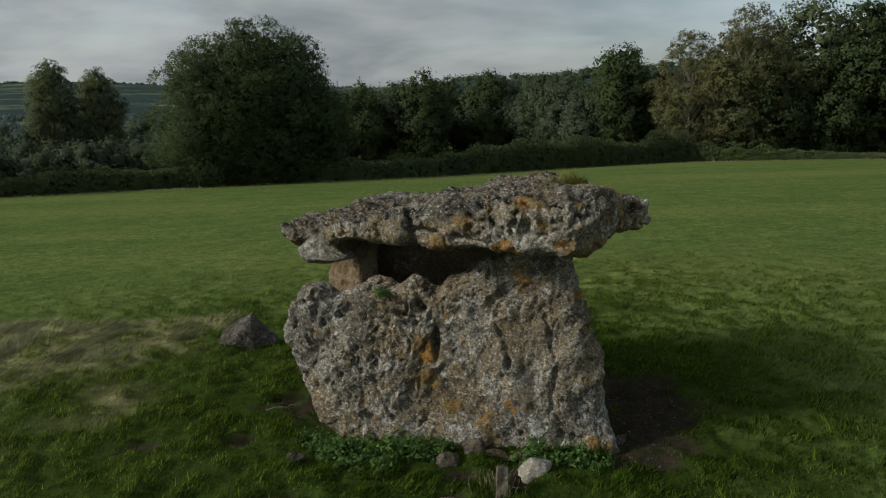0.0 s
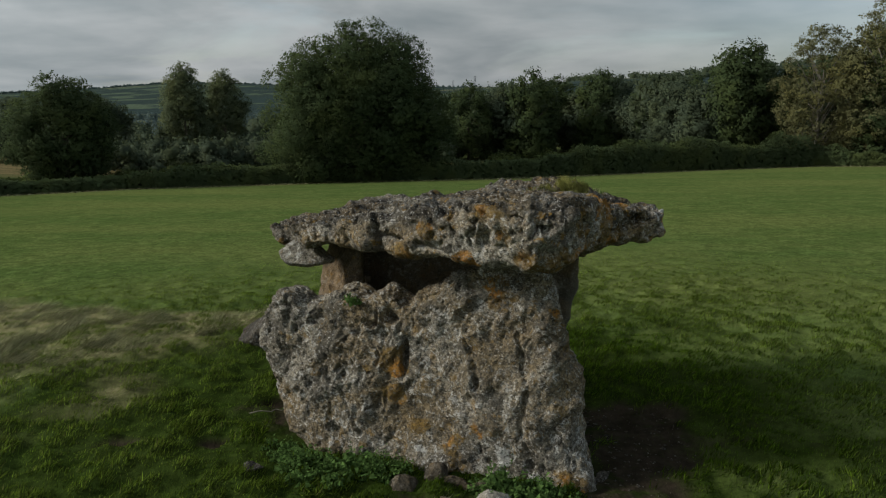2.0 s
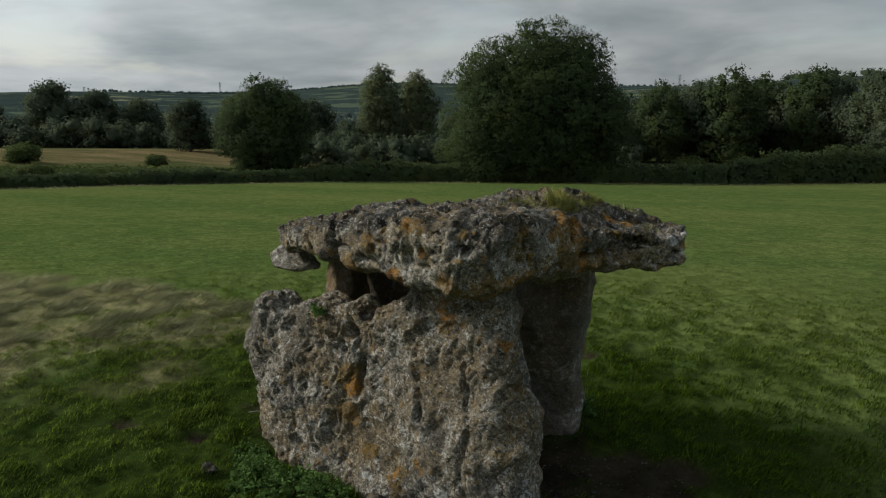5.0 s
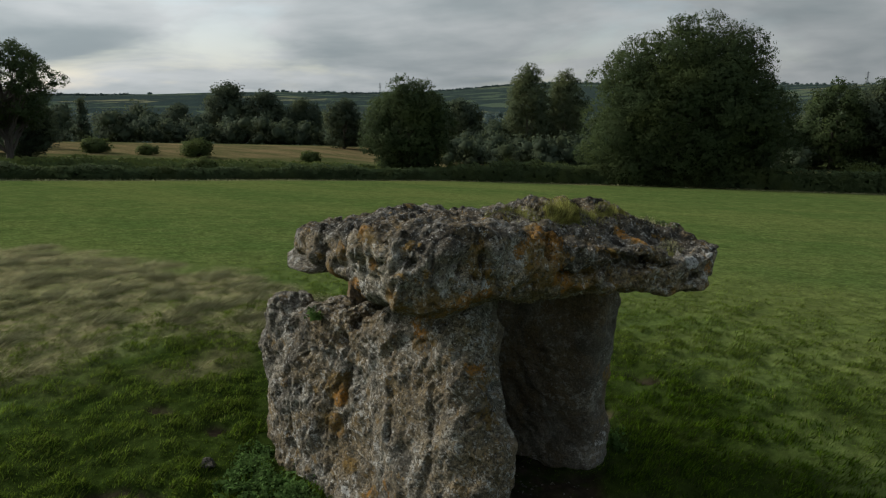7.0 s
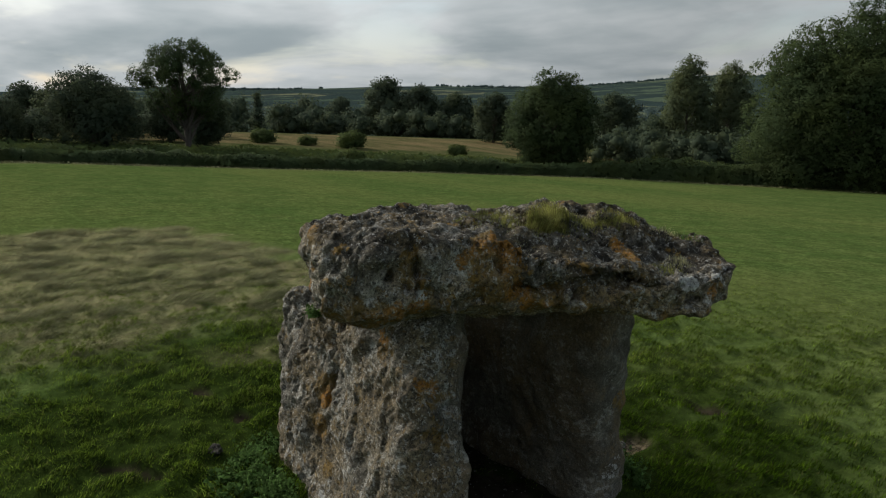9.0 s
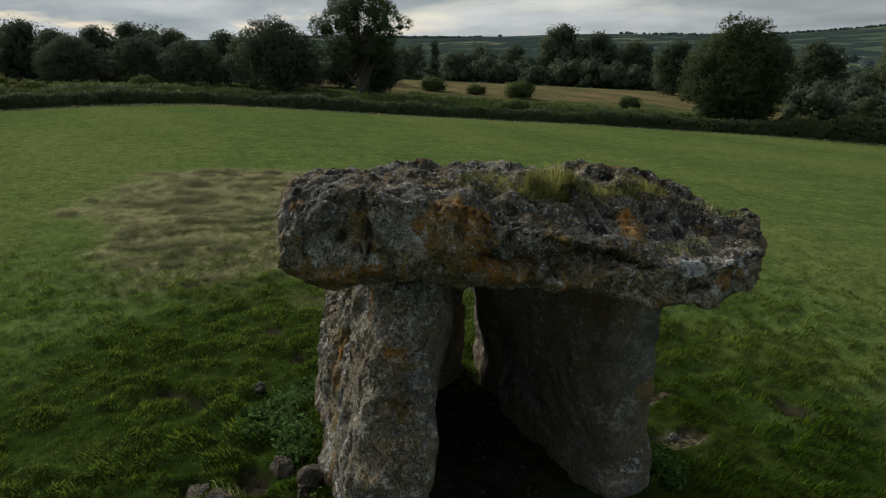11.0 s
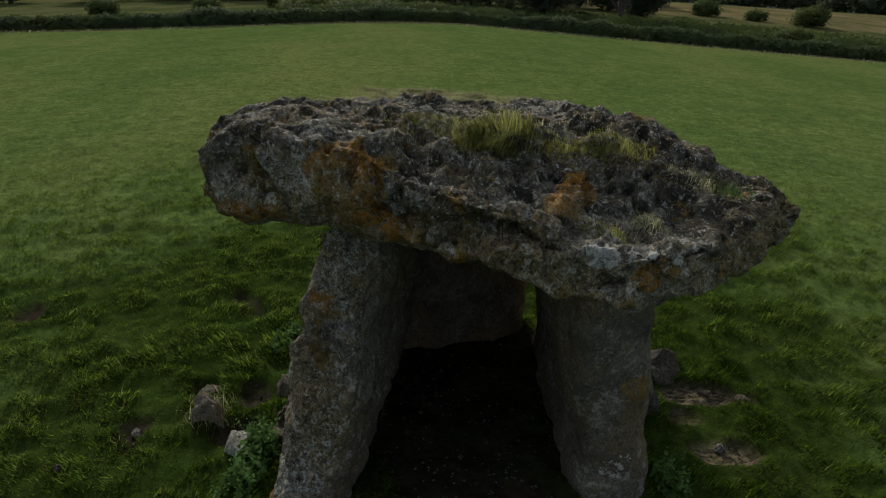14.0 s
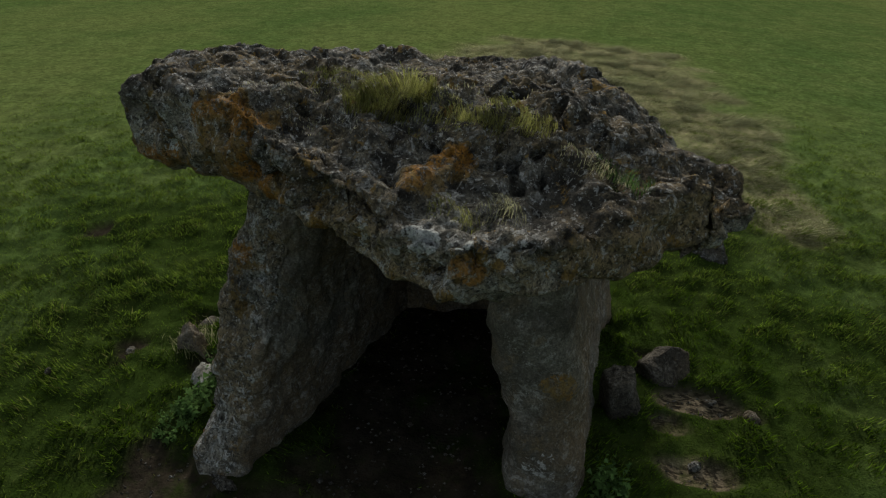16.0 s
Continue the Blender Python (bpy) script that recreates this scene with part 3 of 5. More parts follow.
END = [(-0.76, -0.55), (-0.76, 0.7), (-0.6, 1.10), (-0.03, 1.22), (0.05, 1.75), (0.16, 1.95), (0.38, 2.06), (0.62, 2.04), (0.84, 1.3), (0.88, 0.6), (0.88, -0.55)]
p, f = loft_slab(END, lambda u, v: 0 * u, lambda u, v: 0.22 + 0.38 * np.clip(u, 0, 0.8) / 0.75 + 0.15 * smooth(-u, 0.0, 0.2), end_frame, 50, 5.0)
p, n0 = weather(p, f, 83, 0.04, 0.026, 0.14, 0.009)
stone_3 = new("standing_stone", stone_mesh("standing_stone", p, f, BROWN, [(-1.2, 8.5, 1.3, 0.35, 0.4)]))
tagged(stone_3, "brownish limestone slab closing the end of the chamber", "standing stone", "uprights of the burial chamber")


# the capstone
def cap_top(x, y):
    inward = (2.75 - x) * 0.905 + (y - 8.95) * 0.425
    z = 2.79 - 0.165 * np.maximum(1.25 - x, 0) - 0.045 * (y - 6.5)
    z = z - 0.18 * (1 - smooth(inward, 0.30, 0.92)) * smooth(y, 7.45, 7.85) - 0.40 * smooth(y, 9.2, 10.2)
    z = z - 0.12 * (1 - smooth(inward, 0.10, 0.85)) * smooth(y, 7.9, 8.7)
    z = z - 0.10 * smooth(0.6 * (x - 1.9) + 0.8 * (y - 8.8), 0.0, 0.4) * smooth(x, 1.5, 1.95)
    z = np.where(x > 1.9, np.maximum(z, 2.40), z)
    inward = (2.75 - x) * 0.8 + (8.95 - y) * 0.6
    z = z + 0.03 * (1 - smooth(inward, 0.0, 0.35)) * smooth(x, 1.2, 1.8)
    z = z - 0.16 * (1 - smooth(np.hypot(x - 1.40, y - 6.42), 0.05, 0.55))
    return z + 0.03 * np.sin(3 * x + 1) * np.sin(2.6 * y)


def cap_low(x, y):
    z = 2.06 + 0.02 * np.sin(4 * x) - 0.04 * smooth(x, 2.0, 2.6) - 0.11 * smooth(y, 9.4, 10.0) * smooth(x, 0.9, 1.5)
    return z - 0.14 * smooth(-x, 0.85, 1.3) - 0.10 * smooth(-x, 1.4, 1.9)


CAPLINE = [(-1.28, 7.79), (-1.08, 7.62), (-0.45, 7.28), (0.3, 6.92), (0.95, 6.58), (1.32, 6.43), (1.58, 6.54), (1.89, 7.12), (2.22, 7.87), (2.68, 8.58), (2.79, 8.86), (2.75, 9.12), (2.52, 9.42), (1.99, 9.86), (1.64, 10.25), (1.38, 10.20), (1.10, 9.98), (0.4, 9.78), (-0.35, 9.55), (-1.35, 9.22), (-1.98, 8.95), (-2.03, 8.63), (-1.62, 8.20)]
p, f = loft_slab(CAPLINE, cap_low, cap_top, lambda u, v, w_: np.stack([u, v, w_], 1), 134, 9.0, 4.5)
p += normals_of(p, f) * (0.055 * fbm(p * 3.6, 2, 15))[:, None]
p, n0 = weather(p, f, 5, 0.060, 0.056, 0.165, 0.018, lambda p, n: 0.88 * smooth(-n[:, 2], 0.1, 0.6), 0.10, 0.7)
# the bedding plane along the east side, where the upper layer has broken back
p = carve(p, n0, 2.42, 8.15, 2.36, 0.35, 0.55, 0.07, 0.13)
p = crack(p, n0, ((1.95, 7.50, 2.34), (2.12, 7.76, 2.31), (2.29, 8.04, 2.28), (2.5, 8.38, 2.33), (2.62, 8.55, 2.26)), 0.05, 0.12)
p = crack(p, n0, ((-1.64, 7.98, 2.0), (-1.41, 7.86, 2.19), (-1.12, 7.71, 2.34), (-0.85, 7.56, 2.42)), 0.045, 0.09)
p = crack(p, n0, ((-0.32, 7.29, 2.47), (-0.28, 7.27, 2.26), (-0.22, 7.25, 2.05)), 0.05, 0.10)
p = crack(p, n0, ((-0.21, 7.23, 2.29), (0.15, 7.04, 2.27), (0.45, 6.88, 2.20)), 0.045, 0.08)
topside = np.maximum(smooth(n0[:, 2], 0.25, 0.7) * (0.72 + 0.28 * smooth(fbm(p * 2.4, 3, 77), -0.5, 0.3)), 0.75 * smooth(p[:, 0] * 0.905 - p[:, 1] * 0.425, -1.9, -1.4) * smooth(p[:, 2], 2.30, 2.36) * smooth(p[:, 1], 7.45, 7.6))
capstone = new("capstone", stone_mesh("capstone", p, f, CAP, [(1.93, 7.42, 2.52, 0.34, 1.0), (2.10, 7.74, 2.20, 0.24, 0.85), (1.70, 6.95, 2.45, 0.22, 0.6), (2.10, 8.68, 2.52, 0.20, 1.0), (2.26, 8.56, 2.45, 0.18, 1.0), (2.24, 8.86, 2.49, 0.12, 1.0), (2.72, 8.88, 2.22, 0.13, 1.0), (1.3, 6.45, 2.15, 0.26, 0.85), (0.7, 6.7, 2.15, 0.2, 0.8), (1.6, 6.6, 2.2, 0.24, 0.85), (0.2, 6.9, 2.4, 0.18, 0.75), (0.9, 6.6, 2.68, 0.16, 0.8), (0.0, 7.1, 2.15, 0.18, 0.75), (1.75, 6.9, 2.2, 0.25, 0.8), (-1.2, 7.6, 1.95, 0.14), (2.3, 7.95, 2.12, 0.2), (2.0, 7.3, 2.08, 0.2), (1.05, 6.55, 2.45, 0.14), (0.5, 6.85, 2.6, 0.12), (1.35, 6.5, 2.6, 0.14)], topside, [(2.66, 8.66, 2.34, 0.11, 0.95), (2.74, 8.84, 2.40, 0.08, 0.9), (2.75, 9.02, 2.3, 0.09), (2.15, 7.55, 2.4, 0.12), (2.4, 8.05, 2.22, 0.13), (1.5, 6.45, 2.4, 0.12), (2.5, 8.3, 2.2, 0.08), (1.75, 6.9, 2.35, 0.09)]))
tagged(capstone, "huge pitted limestone capstone with orange lichen on three uprights", "capstone")


def hard_rock(size, seed, cuts=None, step=30):
    """An angular stone: a ball cut by random planes, then worn."""
    rng = np.random.default_rng(seed)
    a, b = np.meshgrid(np.linspace(0.02, math.pi - 0.02, step), np.linspace(0, 2 * math.pi, 2 * step, endpoint=False), indexing="ij")
    d = np.stack([np.sin(a) * np.cos(b), np.sin(a) * np.sin(b), np.cos(a)], -1).reshape(-1, 3)
    cut = rng.normal(0, 1, (11, 3))
    cut /= np.linalg.norm(cut, axis=1, keepdims=True)
    reach = rng.uniform(0.62, 0.95, 11)
    if cuts is not None:
        cut, reach = np.array([c[:3] for c in cuts], float), np.array([c[3] for c in cuts])
        cut /= np.linalg.norm(cut, axis=1, keepdims=True)
    r = np.min(np.where(d @ cut.T > 0.05, reach / np.maximum(d @ cut.T, 0.05), 1.25), axis=1)
    p = d * np.minimum(r, 1.2)[:, None] * np.array(size) / 2
    w2 = 2 * step
    i, j = np.meshgrid(np.arange(step - 1), np.arange(w2), indexing="ij")
    j2 = (j + 1) % w2
    f = np.stack([i * w2 + j, (i + 1) * w2 + j, (i + 1) * w2 + j2, i * w2 + j2], -1).reshape(-1, 4)
    p, n = weather(p + seed, f, seed, 0.022, 0.016, 0.09, 0.007)
    return p - seed, f


# the block that hangs under the capstone's west corner
p, f = hard_rock((0.62, 0.46, 0.36), 14)
spur = part("spur", stone_mesh("spur", p, f, STONE), capstone, "pale loose block under the capstone's corner")
spur.location = (-1.36, 8.06, 1.89)
spur.rotation_euler = (0.1, 0.12, -0.45)


# ---- ground sheet ----
def edge_distance(x, y):
    """Signed distance past the field boundary (positive outside), rough."""
    best, sign = np.full(len(x), 1e9), np.ones(len(x))
    for a, b in zip(EDGE[:-1], EDGE[1:]):
        d = b - a
        t = np.clip(((x - a[0]) * d[0] + (y - a[1]) * d[1]) / (d @ d), 0, 1)
        qx, qy = x - a[0] - t * d[0], y - a[1] - t * d[1]
        r = np.hypot(qx, qy)
        s = np.where(d[0] * qy - d[1] * qx < 0, 1.0, -1.0)
        sign = np.where(r < best, s, sign)
        best = np.minimum(best, r)
    return best * sign


DRY = [(-12.6, 8.8, 6.8, 3.9, 0), (-7.8, 11.5, 3.5, 1.5, -8), (-9.2, 6.9, 3.4, 2.1, 0), (-5.2, 12.1, 1.6, 0.8, 0), (-16.4, 8.8, 3.4, 3.6, 0), (0.25, 10.47, 0.15, 0.32, 0), (1.10, 10.36, 0.15, 0.26, 0), (0.60, 10.2, 0.1, 0.13, 0)]
BARE = [(2.55, 7.6, 0.55, 1.1, -15), (2.2, 6.75, 0.4, 0.35, 0), (0.6, 8.2, 2.4, 0.85, 0), (2.4, 8.3, 0.7, 0.6, 0), (-3.37, 7.2, 0.26, 0.11, 10), (-2.3, 7.3, 0.15, 0.09, 0), (-1.95, 8.55, 0.3, 0.12, 20), (-1.8, 5.83, 0.30, 0.10, 35), (-1.5, 6.0, 0.14, 0.08, 35), (1.10, 10.36, 0.17, 0.28, 0), (0.25, 10.47, 0.17, 0.34, 0), (0.60, 10.2, 0.11, 0.16, 0), (0.33, 10.9, 0.09, 0.10, 0), (0.80, 6.2, 0.16, 0.22, 0), (-0.45, 10.13, 0.1, 0.16, 0), (2.03, 6.38, 0.24, 0.15, 0), (0.71, 5.39, 0.18, 0.09, 0), (0.95, 5.4, 0.10, 0.06, 0), (0.05, 5.83, 0.22, 0.12, 0), (-1.62, 3.4, 0.26, 0.15, 0), (0.2, 6.30, 0.2, 0.10, 0), (0.72, 6.32, 0.16, 0.10, 0), (1.08, 11.97, 0.3, 0.14, 0)]


def ovals(x, y, rows, rag, freq, seed, soft=0.35):
    wob = rag * fbm(np.stack([x, y, 0 * x], 1) * freq, 3, seed)
    out = np.zeros(len(x))
    for cx, cy, rx, ry, turn in rows:
        c, s = math.cos(radians(turn)), math.sin(radians(turn))
        u, v = ((x - cx) * c + (y - cy) * s) / rx, ((y - cy) * c - (x - cx) * s) / ry
        out = np.maximum(out, 1 - smooth(np.hypot(u, v) + wob, 1 - soft, 1 + soft))
    return out


def dryness(x, y):
    return ovals(x, y, DRY, 0.30, 0.55, 31, 0.25)


def bareness(x, y):
    return ovals(x, y, BARE, 0.5, 2.6, 33, 0.3)


def turf(x, y):
    """The surface on which things stand."""
    bare = ovals(x, y, BARE, 0.3, 2.6, 33)
    reach = np.hypot(x - 0.5, y - 8)
    tuss = 0.095 * hummock(x, y) * (1 - smooth(reach, 8, 24)) * (1 - 0.8 * bare)
    return land(x, y) + smallrelief(x, y) - 0.05 * bare + tuss - 0.035 * (1 - smooth(reach, 8, 24))


def turf_at(x, y):
    return float(turf(np.array([x], float), np.array([y], float))[0])


rad = [0.0]
while rad[-1] < 4500:
    r = rad[-1]
    rad.append(r + (0.058 if r < 6 else 0.058 + (r - 6) * 0.022))
rad = np.array([0.002] + rad[1:])
seg = 370
ang = np.linspace(0, 2 * math.pi, seg, endpoint=False)
R, A = np.meshgrid(rad, ang, indexing="ij")
gx, gy = (0.5 + R * np.sin(A)).ravel(), (8.0 + R * np.cos(A)).ravel()
gz = turf(gx, gy)
i, j = np.meshgrid(np.arange(len(rad) - 1), np.arange(seg), indexing="ij")
j2 = (j + 1) % seg
gf = np.stack([i * seg + j, i * seg + j2, (i + 1) * seg + j2, (i + 1) * seg + j], -1).reshape(-1, 4)
past = edge_distance(gx, gy)
stub = ovals(gx, gy, [(-121, 72, 52, 27, 62), (-75, 105, 22, 9, 40)], 0.15, 0.03, 35, 0.08)
outside = smooth(past, 0.0, 1.5)
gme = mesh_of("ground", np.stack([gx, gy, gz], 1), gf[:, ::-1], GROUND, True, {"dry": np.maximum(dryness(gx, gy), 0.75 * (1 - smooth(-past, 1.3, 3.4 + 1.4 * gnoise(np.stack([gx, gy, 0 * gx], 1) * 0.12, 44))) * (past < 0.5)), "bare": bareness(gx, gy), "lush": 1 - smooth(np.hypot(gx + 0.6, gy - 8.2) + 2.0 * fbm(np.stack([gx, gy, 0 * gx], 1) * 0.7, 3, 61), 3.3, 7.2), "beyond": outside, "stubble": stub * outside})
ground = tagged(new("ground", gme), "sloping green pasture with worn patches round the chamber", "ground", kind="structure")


# ---- grass ----
def blades(name, x, y, height, width, lean, mat, seed, base=None, combed=0.0, slope=None):
    """Bent grass blades, one island each, rooted at x, y; combed: how far they lie one way, as the wind left them."""
    rng = np.random.default_rng(seed)
    k = len(x)
    z = turf(x, y) if base is None else base
    q = np.stack([x, y, 0 * x], 1)
    az = rng.uniform(-math.pi, math.pi, k) * (1 - combed) + combed * (0.6 + 2.4 * gnoise(q * 0.9, 17))
    face = rng.uniform(0, 2 * math.pi, k)
    dx, dy = np.cos(face) * width / 2, np.sin(face) * width / 2
    lx, ly = np.cos(az) * lean * height, np.sin(az) * lean * height
    tip = np.stack([x + lx, y + ly, z + height * (1 - 0.35 * lean)], 1)
    foot = np.stack([x - dx, y - dy, z - 0.015], 1), np.stack([x + dx, y + dy, z - 0.015], 1)
    if slope is not None:
        v = np.stack([foot[0], foot[1], tip], 1)
        tri = np.arange(3 * k).reshape(-1, 3)
    else:
        v = np.empty((k, 5, 3))
        v[:, 0], v[:, 1] = foot
        v[:, 2] = np.stack([x + 0.75 * dx + 0.35 * lx, y + 0.75 * dy + 0.35 * ly, z + 0.6 * height], 1)
        v[:, 3] = np.stack([x - 0.75 * dx + 0.35 * lx, y - 0.75 * dy + 0.35 * ly, z + 0.6 * height], 1)
        v[:, 4] = tip
        b = (np.arange(k) * 5)[:, None]
        tri = np.concatenate([b + (0, 1, 2), b + (0, 2, 3), b + (3, 2, 4)], 0)
    me = mesh_of(name, v.reshape(-1, 3), tri, mat, True)
    # blades catch the light as the tussock does on which they grow
    sx, sy = slope if slope is not None else (0, 0)
    up = np.stack([0.34 * np.cos(az) - sx, 0.34 * np.sin(az) - sy, 0 * az + 1], 1)
    up = np.repeat(up, v.shape[1], axis=0)
    me.normals_split_custom_set_from_vertices(up / np.linalg.norm(up, axis=1, keepdims=True))
    return me


def in_stone(x, y):
    """Where stones stand, no grass grows."""
    a = (np.abs(x + 0.0) < 1.75) & (np.abs(y + 0.19 * x - 7.28) < 0.26)
    b = (x > -0.7) & (x < 1.7) & (np.abs(y - 9.27) < 0.22)
    c = (x > -1.3) & (x < -0.9) & (np.abs(y - 8.6) < 0.35)
    return a | b | c


rng = np.random.default_rng(4)


def scatter(count, r0, r1, bias=0.5):
    r = r0 + (r1 - r0) * rng.uniform(0, 1, count) ** bias
    a = rng.uniform(0, 2 * math.pi, count)
    return 0.3 + r * np.sin(a), 8.0 + r * np.cos(a)


x, y = scatter(1050000, 0.0, 15.0, 0.60)
q = np.stack([x, y, 0 * x], 1)
clump = hummock(x, y)
patch = 0.6 * gnoise(q * 0.8, 62) + 0.4 * gnoise(q * 2.1, 64)
reach = np.hypot(x - 0.5, y - 8)
keep = ~in_stone(x, y) & (bareness(x, y) < rng.uniform(0, 1.0, len(x))) & (rng.uniform(0, 1, len(x)) < (0.50 + 0.50 * smooth(clump, 0.1, 0.5)) * (1 - smooth(reach + 1.6 * patch, 7.0, 15.0)))
x, y, clump, patch, reach = x[keep], y[keep], clump[keep], patch[keep], reach[keep]
h = (0.022 + 0.060 * smooth(clump + 0.35 * patch, 0.05, 0.75)) * rng.uniform(0.55, 1.4, len(x)) * (1 - 0.45 * smooth(reach, 5.0, 12.0))
lean = rng.uniform(0.3, 1.2, len(x))
step = 0.03
slope = np.array([(hummock(x + step, y) - clump) / step, (hummock(x, y + step) - clump) / step]) * 0.105
rich = np.hypot((x - 1.5) / 3.4, (y - 9.0) / 3.4) + 0.35 * patch + rng.normal(0, 0.12, len(x)) < 1
rank = new("lush_grass", blades("lush_grass", x[rich], y[rich], 1.05 * h[rich], 0.006 + 0.09 * h[rich], lean[rich], LUSH, 2, None, 0.55, slope[:, rich]))
tagged(rank, "lush green tussocky grass close round the chamber", "grass", kind="stuff")
x, y, h, lean, slope = x[~rich], y[~rich], h[~rich], lean[~rich], slope[:, ~rich]
pasture = new("near_grass", blades("near_grass", x, y, h, 0.006 + 0.09 * h, lean, BLADE, 1, None, 0.55, slope))
tagged(pasture, "short tussocky green pasture grass round the stones", "grass", kind="stuff")

x, y = rng.uniform(-20.5, -3.4, 400000), rng.uniform(2.5, 15, 400000)
dr = dryness(x, y)
keep = dr * smooth(fbm(np.stack([x, y, 0 * x], 1) * 0.8, 3, 66), -0.8, 0.2) > rng.uniform(0.12, 1.0, len(x))
x, y, dr = x[keep], y[keep], dr[keep]
q = np.stack([x, y, 0 * x], 1)
tuss = smooth(fbm(q * 1.4, 3, 63), -0.5, 0.5)
h = (0.06 + 0.24 * tuss ** 1.6) * dr * rng.uniform(0.5, 1.3, len(x))
slope = np.array([fbm((q + (0.1, 0, 0)) * 1.4, 3, 63) - fbm(q * 1.4, 3, 63), fbm((q + (0, 0.1, 0)) * 1.4, 3, 63) - fbm(q * 1.4, 3, 63)]) * 1.3
hay = new("dry_grass", blades("dry_grass", x, y, h, 0.004 + 0.014 * h, rng.uniform(0.8, 1.9, len(x)), STRAW, 3, None, 0.7, slope))
tagged(hay, "long straw-coloured grass on the old barrow mound", "grass", kind="stuff")


# long dry grass along the foot of the hedge
k = rng.integers(0, len(EDGE) - 1, 60000)
f0 = rng.uniform(0, 1, 60000)[:, None]
q = EDGE[k] + (EDGE[k + 1] - EDGE[k]) * f0 + rng.uniform(-3.4, 3.4, (60000, 2))
back = edge_distance(q[:, 0], q[:, 1])
wave = 0.5 * gnoise(np.stack([q[:, 0], q[:, 1], 0 * back], 1) * 0.15, 45)
q = q[(back > -2.6 + wave) & (back < -1.4)]
verge = new("verge_grass", blades("verge_grass", q[:, 0], q[:, 1], rng.uniform(0.08, 0.26, len(q)), 0.04, rng.uniform(0.2, 0.9, len(q)), STRAW, 12))
tagged(verge, "long dry grass along the foot of the hedge", "grass", kind="stuff")


# ---- trees and hedges ----
def leaves(points, size, out, rng):
    """Small bent leaf sprays at points, roughly facing out."""
    k = len(points)
    n = out + rng.normal(0, 0.55, (k, 3))
    n /= np.linalg.norm(n, axis=1, keepdims=True)
    t = np.cross(n, rng.normal(0, 1, (k, 3)))
    t /= np.linalg.norm(t, axis=1, keepdims=True)
    b = np.cross(n, t)
    s = (size * rng.uniform(0.55, 1.3, k))[:, None]
    v = np.empty((k, 3, 3))
    v[:, 0] = points - t * s * 0.55 - n * s * 0.1
    v[:, 1] = points + t * s * 0.55 - n * s * 0.1
    v[:, 2] = points + b * s * 0.85
    return v.reshape(-1, 3), np.arange(3 * k).reshape(-1, 3)


def soft_normals(me, d):
    d = d + (0, 0, 0.25)
    me.normals_split_custom_set_from_vertices(d / np.maximum(np.linalg.norm(d, axis=1, keepdims=True), 1e-6))


PROFILE = {
    "round": lambda t: math.sqrt(max(1 - (2 * t - 0.9) ** 2 / 1.25, 0.02)),
    "dome": lambda t: (1 - min(t, 1) ** 4.5) ** 0.65 * (0.90 + 0.10 * min(1, 6 * t)),
    "column": lambda t: math.sqrt(max(1 - (2 * t - 0.8) ** 2 / 1.62, 0.05)),
    "cone": lambda t: 1 - 0.92 * t,
    "flat": lambda t: min(1.0, 0.35 + 0.9 * t) * (1 - min(t, 1) ** 6) ** 0.5,
}
LOBES = {}


